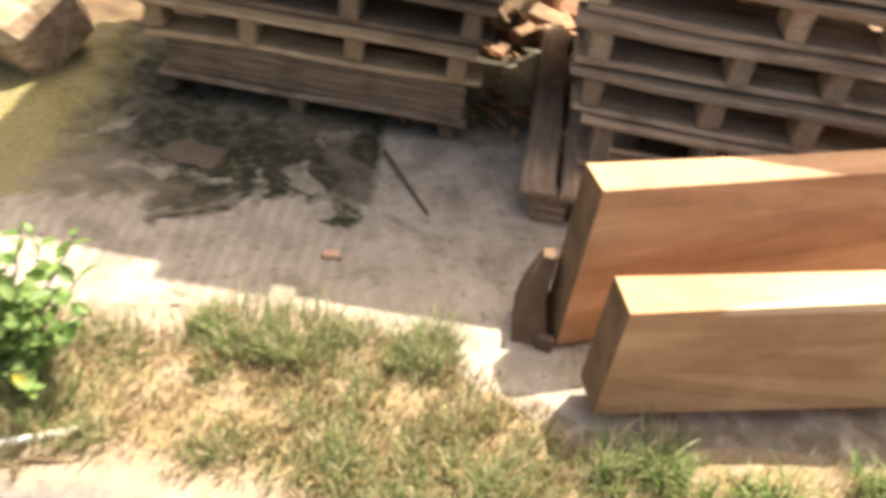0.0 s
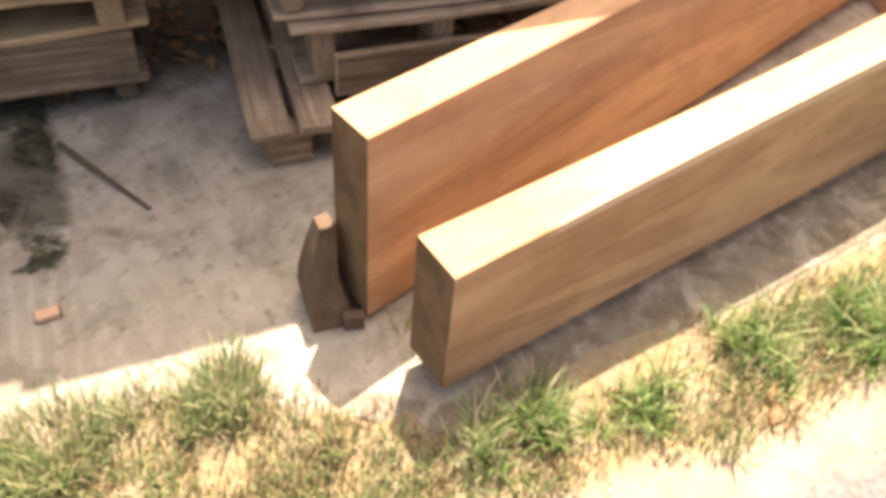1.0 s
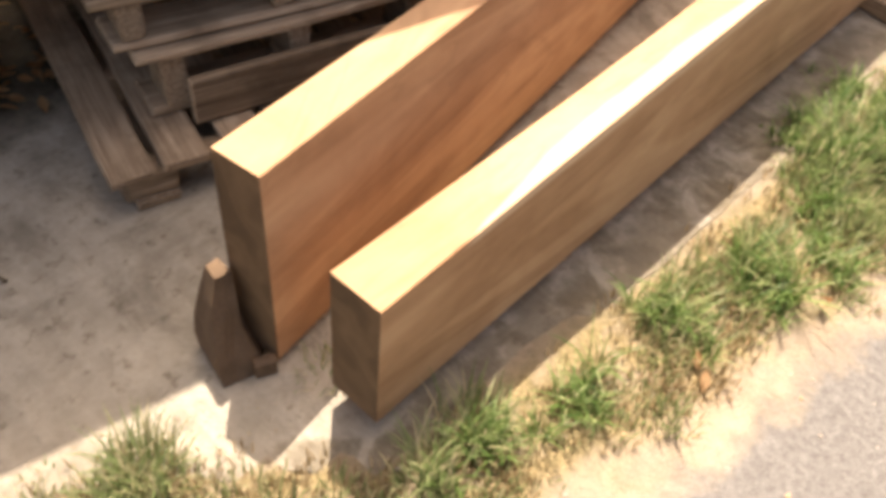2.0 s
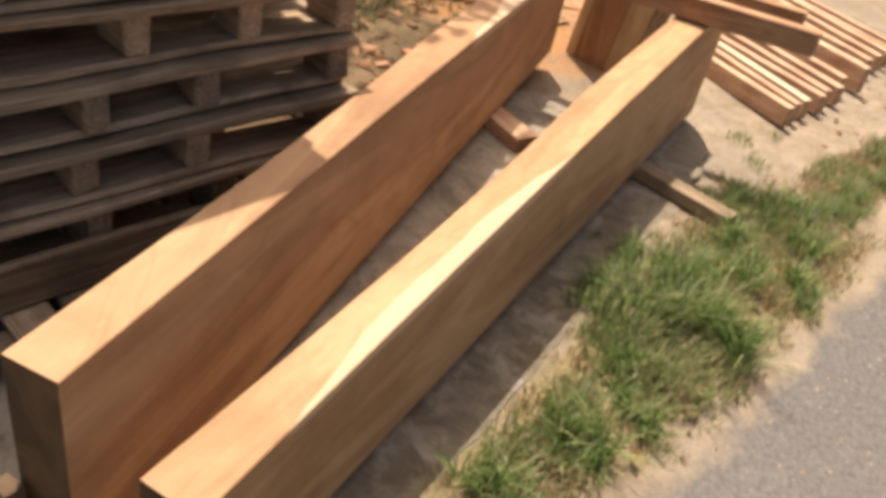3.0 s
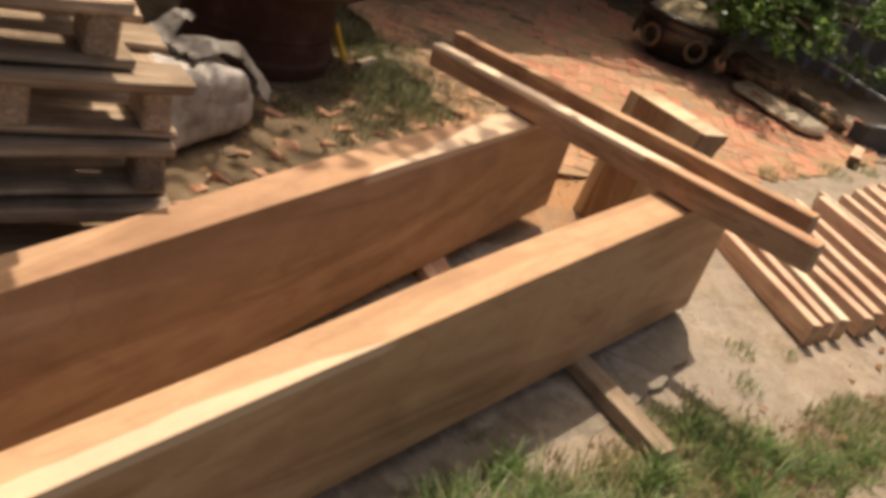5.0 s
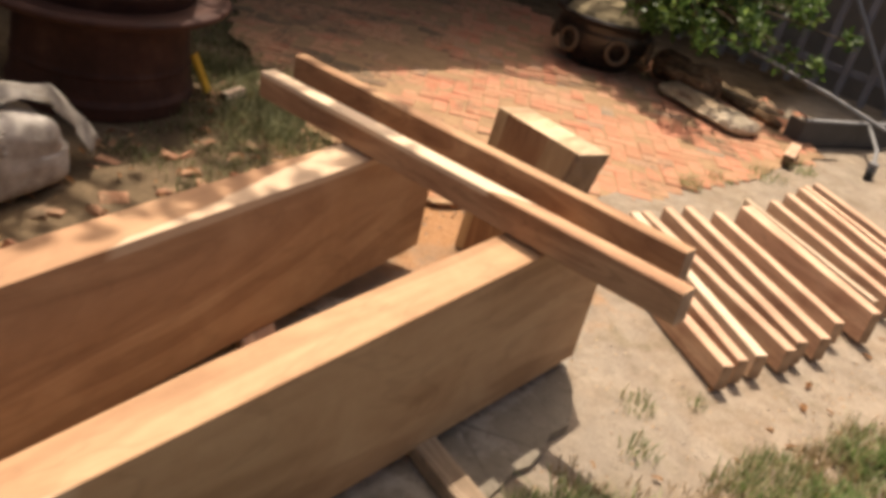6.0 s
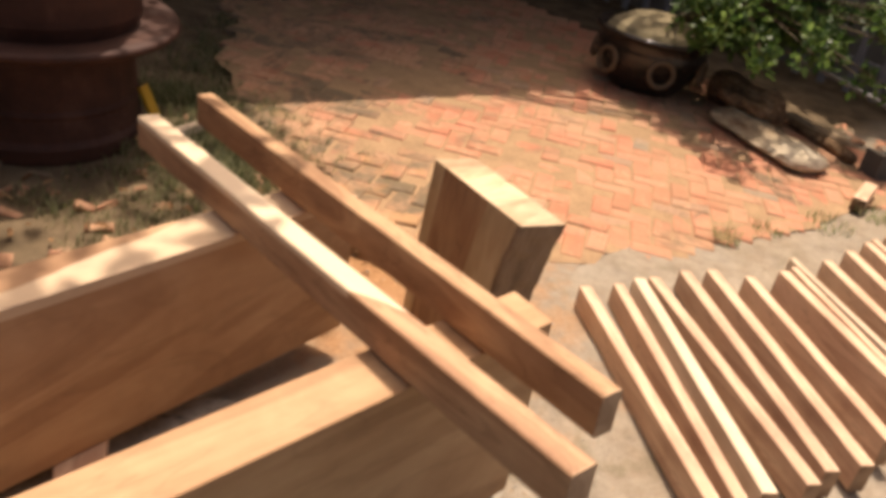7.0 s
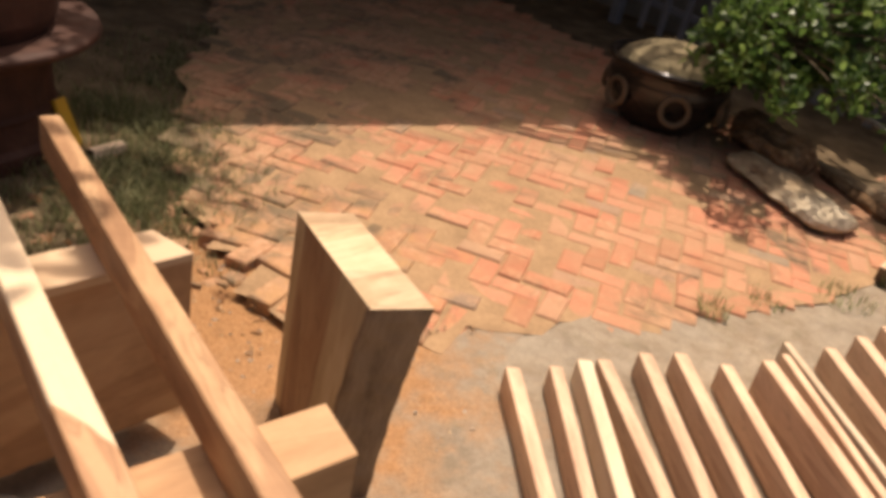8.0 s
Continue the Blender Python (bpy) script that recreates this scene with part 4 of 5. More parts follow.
    for _ in range(110):
        x, y = rng.uniform(2.2, 2.85), rng.uniform(1.25, 1.75)
        wiry.append((x, y, ground_height(x, y), 0.05, rng.uniform(0.03, 0.07), 14))
    for _ in range(90):
        x, y = rng.uniform(2.8, 3.5), rng.uniform(2.1, 3.2)
        wiry.append((x, y, ground_height(x, y), 0.05, rng.uniform(0.03, 0.07), 12))
    for _ in range(130):
        t = rng.random()
        x, y = 2.90 + 0.36 * t + rng.gauss(0, 0.06), 2.36 - 0.36 * t + rng.gauss(0, 0.06)
        wiry.append((x, y, ground_height(x, y), 0.05, rng.uniform(0.04, 0.10), 16))
    for _ in range(120):
        t = rng.random()
        x, y = 3.26 + 0.50 * t + rng.gauss(0, 0.09), 2.42 + 0.75 * t + rng.gauss(0, 0.05)
        wiry.append((x, y, ground_height(x, y), 0.05, rng.uniform(0.03, 0.07), 12))
    blades("weeds", wiry, "wiry green weeds beside the rusty drum", MAT_GRASS_MOSS, 14, 0.9)


MAT_GRASS_MOSS = leaf_colour("dull_weed_blades", [(0.0, (0.085, 0.10, 0.04)), (0.6, (0.19, 0.19, 0.085)), (1.0, (0.36, 0.32, 0.18))], 0.7)


def leaf_mesh(bm, m, length, width, fold=0.15):
    """One pointed leaf along local x."""
    pts = []
    for t, w in ((0.0, 0.06), (0.3, 0.85), (0.6, 0.9), (0.85, 0.45)):
        for s in (-1, 0, 1):
            pts.append(bm.verts.new(m @ Vector((t * length, s * w * width / 2, abs(s) * fold * width - 0.10 * length * t * t))))
    tip = bm.verts.new(m @ Vector((length, 0, -0.12 * length)))
    for r in range(3):
        for s in range(2):
            a = r * 3 + s
            bm.faces.new((pts[a], pts[a + 3], pts[a + 4], pts[a + 1]))
    bm.faces.new((pts[9], tip, pts[10])), bm.faces.new((pts[10], tip, pts[11]))


def build_weed():
    """The leafy plant beside the road."""
    rng = random.Random(8)
    ob = thing("leafy_weed", pose(-1.14, 0.17, -0.01), "leafy bright green weed growing beside the road", "plant")
    tips = []
    for i in range(24):
        a = rng.uniform(0, 6.283)
        r, h = rng.uniform(0.04, 0.23), rng.uniform(0.12, 0.34)
        pts = [Vector((0.03 * math.cos(a), 0.03 * math.sin(a), 0)), Vector((r * 0.5 * math.cos(a), r * 0.5 * math.sin(a), h * 0.55)), Vector((r * math.cos(a), r * math.sin(a), h))]
        part("stem", rod(pts, 0.003, 5, taper=0.5), MAT_STEM, ob)
        for k in range(12):
            t = 0.22 + 0.78 * k / 11
            p = pts[0].lerp(pts[1], t * 2) if t < 0.5 else pts[1].lerp(pts[2], t * 2 - 1)
            tips.append(p)
    shared = None
    for p in tips:
        if shared is None:
            bm = bmesh.new()
            leaf_mesh(bm, Matrix.Identity(4), 0.044, 0.027)
            leaf = part("leaf", bm, MAT_WEED_LEAF, ob)
            shared = leaf.data
        else:
            leaf = new("leaf", shared)
            leaf.parent = ob
        s = rng.uniform(0.65, 1.2)
        leaf.matrix_basis = Matrix.Translation(p) @ Euler((rng.gauss(0, 0.4), rng.gauss(-0.1, 0.45), rng.uniform(0, 6.283))).to_matrix().to_4x4() @ Matrix.Diagonal((s, s, s, 1))


def weed_leaf():
    k = Nodes("weed_leaf", 0.45, 0.35)
    col = k.ramp(k.random(), [(0.0, (0.10, 0.19, 0.045)), (0.6, (0.18, 0.29, 0.08)), (0.95, (0.27, 0.37, 0.13)), (1.0, (0.45, 0.36, 0.05))])
    tr = k.t.nodes.new("ShaderNodeBsdfTranslucent")
    k.put(tr.inputs[0], col)
    mixer = k.t.nodes.new("ShaderNodeMixShader")
    mixer.inputs[0].default_value = 0.5
    k.t.links.new(k.b.outputs[0], mixer.inputs[1])
    k.t.links.new(tr.outputs[0], mixer.inputs[2])
    k.t.links.new(mixer.outputs[0], k.t.nodes["Material Output"].inputs[0])
    return k.done(col)


MAT_WEED_LEAF = weed_leaf()


def scatter_leaves(name, spots, label, material, seed, size):
    rng = random.Random(seed)
    bm = bmesh.new()
    for x, y, z in spots:
        s = size * rng.uniform(0.6, 1.3)
        m = Matrix.Translation((x, y, z)) @ Euler((rng.gauss(0, 0.35), rng.gauss(0, 0.3), rng.uniform(0, 6.283))).to_matrix().to_4x4()
        leaf_mesh(bm, m, s, s * 0.5, 0.25)
    return tagged(finish(name, bm, material), label, "leaves", kind="stuff")


def build_litter():
    rng = random.Random(21)
    spots = []
    for _ in range(16):
        x = rng.uniform(-1.3, 2.3)
        y = rng.uniform(road_edge(x) + 0.05, pad_front(x) + 0.05)
        spots.append((x, y, ground_height(x, y) + 0.02))
    for _ in range(40):
        x, y = rng.uniform(2.3, 3.9), rng.uniform(-0.85, -0.25)
        spots.append((x, y, ground_height(x, y) + 0.008))
    for _ in range(160):
        x, y = rng.uniform(1.1, 3.1), rng.uniform(0.8, 2.0)
        spots.append((x, y, ground_height(x, y) + 0.018))
    for _ in range(70):
        x, y = rng.uniform(-0.3, 0.3), rng.uniform(1.8, 2.9)
        spots.append((x, y, ground_height(x, y) + 0.05))
    for _ in range(260):
        x, y = rng.uniform(-0.30, 0.16), rng.uniform(1.10, 1.85)
        spots.append((x, y, 0.012 + 0.03 * rng.random()))
    scatter_leaves("dry_leaves", spots, "dry brown leaves scattered on the ground", MAT_DRYLEAF, 22, 0.034)
    one = bmesh.new()
    leaf_mesh(one, Matrix.Translation((-0.80, 0.16, 0.02)) @ Euler((0.2, 0.0, 0.3)).to_matrix().to_4x4(), 0.075, 0.045, 0.3)
    tagged(finish("fallen_leaf", one, MAT_DRYLEAF), "curled orange fallen leaf on the grass", "leaf")
    # wood chips and pebbles
    verts, faces = [], []
    for i in range(1700):
        if i >= 900:
            x = rng.uniform(2.1, 4.2)
            y = rng.uniform(-0.62 - 0.3 * (x - 2.2), 0.05 if x < 2.85 else -0.42 - 0.2 * (x - 3.0))
            s = rng.choice((0.002, 0.0025, 0.003, 0.004))
        elif i < 420:
            x, y = rng.gauss(3.02, 0.20), rng.gauss(1.0, 0.30)
            s = rng.uniform(0.002, 0.007)
        else:
            x = rng.uniform(-0.9, 3.6)
            y = rng.uniform(road_edge(x) - 0.7, road_edge(x) + 0.25)
            s = rng.uniform(0.0015, 0.005)
        z = ground_height(x, y) + (0.012 if inside(x, y, PAVED) else 0.0)
        v, f = brick_shape(i, s * 2, s * 1.3, s)
        m = Matrix.Translation((x, y, z + s * 0.6)) @ Euler((rng.gauss(0, .4), rng.gauss(0, .4), rng.uniform(0, 6.3))).to_matrix().to_4x4()
        n = len(verts)
        verts += [tuple(m @ Vector(p)) for p in v]
        faces += [tuple(n + q for q in face) for face in f]
    me = bpy.data.meshes.new("chips_and_pebbles")
    me.from_pydata(verts, [], faces)
    me.materials.append(MAT_CHIP)
    tagged(new("chips_and_pebbles", me), "small wood chips and pebbles strewn about", "debris", kind="stuff")


def chip_colour():
    k = Nodes("chips", 0.85, 0.2)
    return k.done(k.ramp(k.island(), [(0.0, (0.25, 0.22, 0.19)), (0.4, (0.42, 0.36, 0.29)), (0.7, (0.45, 0.27, 0.14)), (1.0, (0.55, 0.42, 0.27))]))


MAT_CHIP = chip_colour()


# ---- things of the yard ----
def rust_coat():
    k = Nodes("rusty_brown_steel", 0.7, 0.3, 0.0)
    p = k.world()
    n = k.noise(p, 6.0, 6, 0.65)
    s = k.noise(k.world((1, 1, 14)), 2.0, 4, 0.6)
    f = k.noise(p, 60.0, 3, 0.6)
    col = k.ramp(n, [(0.3, (0.036, 0.015, 0.010)), (0.55, (0.070, 0.028, 0.018)), (0.8, (0.125, 0.062, 0.042))])
    col = k.shade(s, col, 0.75, 1.25)
    return k.done(col, f, 0.3, 0.004)


MAT_RUST = rust_coat()


def build_drum():
    ob = thing("steel_drum", pose(2.44, 2.15, 0), "large rusty brown steel drum with a wide flange", "drum")
    part("lower_body", lathe([(0.0, -0.02), (0.335, -0.02), (0.338, 0.03), (0.325, 0.05), (0.318, 0.12), (0.322, 0.135), (0.315, 0.15), (0.305, 0.33)], 56), MAT_RUST, ob, smooth=False)
    part("flange", lathe([(0.30, 0.325), (0.40, 0.335), (0.445, 0.352), (0.458, 0.366), (0.450, 0.382), (0.40, 0.378), (0.32, 0.372)], 64), MAT_RUST, ob, "flange with a worn bright lip", True)
    part("upper_body", lathe([(0.315, 0.372), (0.335, 0.42), (0.345, 0.60), (0.35, 0.78), (0.36, 0.80), (0.34, 0.81), (0.0, 0.81)], 56), MAT_RUST, ob)


def cloth():
    k = Nodes("woven_sack_plastic", 0.6, 0.35)
    p = k.world()
    weave = k.node("TexWave", Vector=k.coords((1, 1, 1)), Scale=160.0, Distortion=1.0)
    n = k.noise(p, 9.0, 6, 0.65)
    col = k.ramp(n, [(0.28, (0.19, 0.15, 0.108)), (0.48, (0.39, 0.347, 0.292)), (0.72, (0.60, 0.55, 0.485))])
    return k.done(col, k.math("ADD", k.math("MULTIPLY", weave, 0.2), n), 0.35, 0.006)


MAT_SACK = cloth()


def build_sack():
    ob = thing("woven_sack", pose(1.70, 1.56, -0.01, 0, 0, 14), "full dirty white woven plastic sack slumped on the ground", "sack")
    bm = bmesh.new()
    bmesh.ops.create_icosphere(bm, subdivisions=5, radius=1.0)
    for v in bm.verts:
        x, y, z = v.co
        k = 7.0
        r = (abs(x) ** k + abs(y) ** k + abs(z) ** k) ** (-1 / k)
        q = Vector((x * r * 0.25, y * r * (0.165 - 0.02 * z), 0.122 + z * r * 0.122))
        q.x += 0.03 * z * r * (x < 0) - 0.05 * max(0.0, z) * (x > 0)
        q.z -= 0.10 * max(0.0, q.x - 0.08) * (z > 0) * 2.0
        fold = abs(noise.noise((q.x * 5 + q.z * 6, q.y * 7 + 3, q.z * 9)))
        q += v.normal * (0.012 * noise.noise((q.x * 6, q.y * 6, q.z * 9)) - 0.016 * fold ** 0.7 + 0.006 * noise.noise((q.x * 25, q.y * 25, q.z * 12)))
        q.z = max(q.z, 0.0)
        v.co = q
    part("filled_body", bm, MAT_SACK, ob, smooth=True)

    def flap(name, points, width, lift, seed):
        bm2 = bmesh.new()
        n, w = 16, 8
        grid = []
        for i in range(n + 1):
            t = i / n
            s = t * (len(points) - 1)
            a = min(int(s), len(points) - 2)
            p = Vector(points[a]).lerp(Vector(points[a + 1]), s - a)
            d = (Vector(points[a + 1]) - Vector(points[a])).normalized()
            side = d.cross(Vector((0, 0, 1))).normalized()
            row = []
            for j in range(w + 1):
                u = (j / w - 0.5)
                q = p + side * u * width * (1.0 - 0.35 * t)
                q.z += lift * (1 - 4 * u * u) * (0.4 + 0.6 * t) + 0.025 * noise.noise((t * 4, u * 5, seed))
                row.append(bm2.verts.new(q))
            grid.append(row)
        for r0, r1 in zip(grid, grid[1:]):
            for j in range(w):
                bm2.faces.new((r0[j], r0[j + 1], r1[j + 1], r1[j]))
        bmesh.ops.solidify(bm2, geom=bm2.faces[:], thickness=0.006)
        part(name, bm2, MAT_SACK, ob, smooth=True)

    flap("open_mouth", [(-0.02, 0.02, 0.250), (0.14, 0.02, 0.252), (0.28, -0.01, 0.22), (0.345, -0.06, 0.12), (0.375, -0.10, 0.05)], 0.20, 0.035, 2.0)
    flap("gathered_end", [(-0.06, 0.10, 0.225), (0.06, 0.15, 0.265), (0.16, 0.185, 0.285), (0.23, 0.20, 0.29)], 0.11, 0.012, 5.0)


def build_pot():
    ob = thing("plant_pot", pose(5.38, 1.69, -0.015), "dark brown glazed round pot with a ring relief", "plant pot")
    part("bowl", lathe([(0.0, 0.0), (0.17, 0.0), (0.19, 0.03), (0.25, 0.10), (0.285, 0.18), (0.29, 0.24), (0.275, 0.28), (0.29, 0.295), (0.315, 0.30), (0.318, 0.32), (0.295, 0.325), (0.27, 0.315), (0.265, 0.27)], 56), MAT_GLAZE, ob, smooth=True)
    soil = lathe([(0.268, 0.275), (0.23, 0.335), (0.14, 0.385), (0.0, 0.40)], 32, wobble=0.16)
    part("soil", soil, MAT_SOIL, ob, "heap of dry soil and straw")
    a = math.atan2(1.40 - 1.69, 5.12 - 5.38)
    for k in range(6):
        b = a + k * math.pi / 3
        bm = bmesh.new()
        seg, tube = 28, 8
        rows = []
        for i in range(seg):
            th = 2 * math.pi * i / seg
            rows.append([bm.verts.new(((0.062 + 0.013 * math.cos(2 * math.pi * j / tube)) * math.cos(th), (0.062 + 0.013 * math.cos(2 * math.pi * j / tube)) * math.sin(th), 0.013 * math.sin(2 * math.pi * j / tube))) for j in range(tube)])
        for i in range(seg):
            for j in range(tube):
                bm.faces.new((rows[i][j], rows[(i + 1) % seg][j], rows[(i + 1) % seg][(j + 1) % tube], rows[i][(j + 1) % tube]))
        ring = part("ring_relief", bm, MAT_RINGS, ob, "paler clay ring", True)
        ring.matrix_basis = Matrix.Translation((0.292 * math.cos(b), 0.292 * math.sin(b), 0.165)) @ Matrix.Rotation(b, 4, "Z") @ Matrix.Rotation(radians(84), 4, "Y")


def build_bush():
    rng = random.Random(17)
    ob = thing("bonsai_bush", pose(5.42, 1.68, 0.30), "dense small-leaved green bush growing out of the pot", "bush")
    wood_bm = bmesh.new()
    leaves = bmesh.new()
    rod([(0, 0, 0), (0.08, -0.10, 0.12), (0.16, -0.26, 0.22), (0.26, -0.40, 0.27)], 0.035, 8, wood_bm, 0.5)
    clumps = []
    for i in range(150):
        c = Vector((rng.gauss(0.22, 0.26), rng.gauss(-0.36, 0.32), rng.gauss(0.22, 0.17)))
        if c.z < 0.05:
            c.z = rng.uniform(0.06, 0.25)
        if 0.87 * c.y - 0.5 * c.x > -0.10:
            continue
        clumps.append((c, rng.uniform(0.05, 0.11)))
        rod([(0.16, -0.26, 0.22), Vector((0.16, -0.26, 0.22)).lerp(c, 0.5) + Vector((0, 0, 0.03)), c], 0.007, 5, wood_bm, 0.4)
    for c, r in clumps:
        for _ in range(34):
            d = Vector((rng.gauss(0, 1), rng.gauss(0, 1), rng.gauss(0, 1))).normalized() * r * rng.uniform(0.35, 1.0) ** 0.6
            m = Matrix.Translation(c + d) @ Euler((rng.gauss(0, 0.6), rng.gauss(-0.2, 0.6), rng.uniform(0, 6.283))).to_matrix().to_4x4()
            leaf_mesh(leaves, m, rng.uniform(0.038, 0.068), rng.uniform(0.024, 0.038), 0.12)
    part("trunk", wood_bm, MAT_STEM, ob)
    part("crown", leaves, MAT_BUSH, ob)


MAT_GLAZE = plain("brown_glaze", (0.022, 0.016, 0.012), 0.18, 0.0, 0.5, 0.35, 9.0, 0.05)
MAT_RINGS = plain("ochre_clay", (0.14, 0.095, 0.055), 0.6)
MAT_SOIL = plain("dry_soil", (0.25, 0.20, 0.12), 0.95, 0.0, 0.1, 0.5, 25.0, 0.9)
MAT_BED = plain("paving_bed_dirt", (0.33, 0.21, 0.12), 0.95, 0.0, 0.1, 0.45, 9.0, 0.8)
MAT_STEEL = plain("dull_grey_steel", (0.22, 0.215, 0.21), 0.6, 0.3, 0.5, 0.25, 10.0, 0.1)
MAT_PAINTED = plain("grey_painted_steel", (0.20, 0.19, 0.195), 0.6, 0.0, 0.4, 0.25, 8.0, 0.1)
MAT_RUBBER = plain("black_rubber", (0.025, 0.024, 0.023), 0.8)
MAT_WHITE = plain("white_plastic", (0.78, 0.77, 0.74), 0.5, 0.0, 0.4, 0.1)
MAT_YELLOW = plain("yellow_painted_wood", (0.52, 0.30, 0.03), 0.6, 0.0, 0.3, 0.3, 14.0)
MAT_STONE = plain("brown_stone", (0.11, 0.085, 0.06), 0.9, 0.0, 0.2, 0.4, 10.0, 0.6)
MAT_WALL = plain("old_plaster", (0.20, 0.175, 0.145), 0.9, 0.0, 0.2, 0.3, 2.0, 0.3)
MAT_ROOF = plain("corrugated_roofing", (0.30, 0.28, 0.27), 0.6, 0.3, 0.4, 0.3, 3.0, 0.1)


def rough_log(name, m, length, width, thick, material, label, category, seed, group=""):
    """A flattish split log with rounded ends, lying along local x."""
    bm = bmesh.new()
    n, sides = 22, 14
    rows = []
    for i in range(n + 1):
        t = i / n
        x = (t - 0.5) * length
        e = min(1.0, (1 - abs(2 * t - 1) ** 6) ** 0.5 + 0.12)
        ring = []
        for j in range(sides):
            a = 2 * math.pi * j / sides
            k = 1 + 0.26 * noise.noise((t * 4, math.cos(a) * 1.4 + seed, math.sin(a) * 1.4)) + 0.16 * noise.noise((t * 9, math.cos(a) * 3.6 + seed, math.sin(a) * 3.6))
            ring.append(bm.verts.new((x, width / 2 * e * k * math.cos(a), thick / 2 + thick / 2 * e * k * math.sin(a) * (1.0 if math.sin(a) > 0 else 0.95))))
        rows.append(ring)
    for p, q in zip(rows, rows[1:]):
        for j in range(sides):
            bm.faces.new((p[j], p[(j + 1) % sides], q[(j + 1) % sides], q[j]))
    bm.faces.new(rows[0][::-1]), bm.faces.new(rows[-1])
    bmesh.ops.recalc_face_normals(bm, faces=bm.faces)
    ob = finish(name, bm, material)
    ob.matrix_basis = m
    return tagged(ob, label, category, group)


def stump_wood(name, bleached=False):
    """Rough dry wood; bleached: the end on the side of -x is worn pale and smooth."""
    k = Nodes(name, 0.85, 0.2)
    n = k.noise(k.coords((3, 16, 16)), 2.0, 6, 0.7, 0.8)
    b = k.noise(k.world(), 9.0, 5, 0.65)
    col = k.ramp(n, [(0.3, (0.16, 0.095, 0.055)), (0.5, (0.40, 0.29, 0.18)), (0.72, (0.64, 0.52, 0.36))])
    col = k.mix(k.ramp(b, [(0.5, 0.0), (0.7, 0.8)]), col, (0.20, 0.105, 0.06))
    if bleached:
        xyz = k.t.nodes.new("ShaderNodeSeparateXYZ")
        k.put(xyz.inputs[0], k.coords())
        end = k.math("ADD", k.math("MULTIPLY", k.math("SUBTRACT", -0.04, xyz.outputs[0]), 7.0), k.math("MULTIPLY", k.math("SUBTRACT", b, 0.5), 3.0))
        col = k.mix(k.ramp(end, [(0.0, 0.0), (1.0, 0.85)]), col, k.ramp(n, [(0.3, (0.46, 0.37, 0.25)), (0.7, (0.68, 0.57, 0.42))]))
    return k.done(col, n, 0.8, 0.012)


MAT_BLEACHED = stump_wood("bleached_log_wood", True)
MAT_STUMP = stump_wood("rough_dry_wood")


def rotten_wood():
    k = Nodes("rotten_bark_wood", 0.9, 0.15)
    n = k.noise(k.coords((5, 16, 16)), 2.0, 6, 0.7, 0.8)
    b = k.noise(k.world(), 13.0, 5, 0.65)
    col = k.ramp(n, [(0.3, (0.07, 0.04, 0.024)), (0.5, (0.20, 0.115, 0.06)), (0.72, (0.40, 0.27, 0.17))])
    col = k.mix(k.ramp(b, [(0.5, 0.0), (0.66, 0.7)]), col, (0.05, 0.032, 0.022))
    return k.done(col, n, 0.9, 0.015)


MAT_ROT = rotten_wood()


def build_cart():
    """A folded trolley: a steel trough on edge, a front arm on casters and a long pole."""
    ob = thing("hand_cart", pose(5.83, 0.275, -0.025, 0, 0, -24.4), "folded dark steel hand cart on small casters", "cart")
    bm = bmesh.new()
    box(0.75, 0.012, 0.135, (0, -0.006, 0.075), 0.002, bm)
    box(0.75, 0.10, 0.012, (0, 0.05, 0.012), 0.002, bm)
    for x in (-0.375, 0.375):
        box(0.012, 0.11, 0.13, (x, 0.044, 0.075), 0.002, bm)
    part("trough", bm, MAT_DARK_STEEL, ob)
    # the light on the rim is put into this paler steel strip
    part("lip", box(0.76, 0.035, 0.012, (0, 0.0, 0.150), 0.003), MAT_STEEL, ob, "upper lip in paler steel for the lit rim")
    for x, y in ((-0.30, -0.435), (0.30, -0.30)):
        f = part("caster_fork", box(0.034, 0.046, 0.055, (0, 0, 0), 0.003), MAT_STEEL, ob)
        f.matrix_basis = pose(x, y, 0.082, 0, 0, 25)
        w = part("wheel", lathe([(0.0, -0.016), (0.036, -0.016), (0.045, -0.010), (0.045, 0.010), (0.036, 0.016), (0.0, 0.016)], 20), MAT_RUBBER, f, "small black wheel")
        w.matrix_basis = pose(0, 0, -0.037, 90, 0, 0)
        part("arm", rod([(x, y, 0.10), (x + 0.12, y + 0.10, 0.13), (0.22 + 0.3 * x, -0.012, 0.14)], 0.011, 8), MAT_STEEL, ob, "bent steel tube")
    part("pole", rod([(0.13, -0.12, 0.16), (-0.02, 0.18, 0.23), (-0.28, 0.62, 0.32), (-0.40, 0.80, 0.36)], 0.012, 10), MAT_STEEL, ob, "long thin steel pole")
    timber("wood_offcut", (5.02, 0.31, 0.050), (5.27, 0.365, 0.050), 0.055, 0.055, MAT_BATTEN, "short squared offcut lying beside the brick paving", "offcut", seed=81)


MAT_DARK_STEEL = plain("dark_weathered_steel", (0.085, 0.08, 0.076), 0.65, 0.3, 0.4, 0.35, 14.0, 0.2)


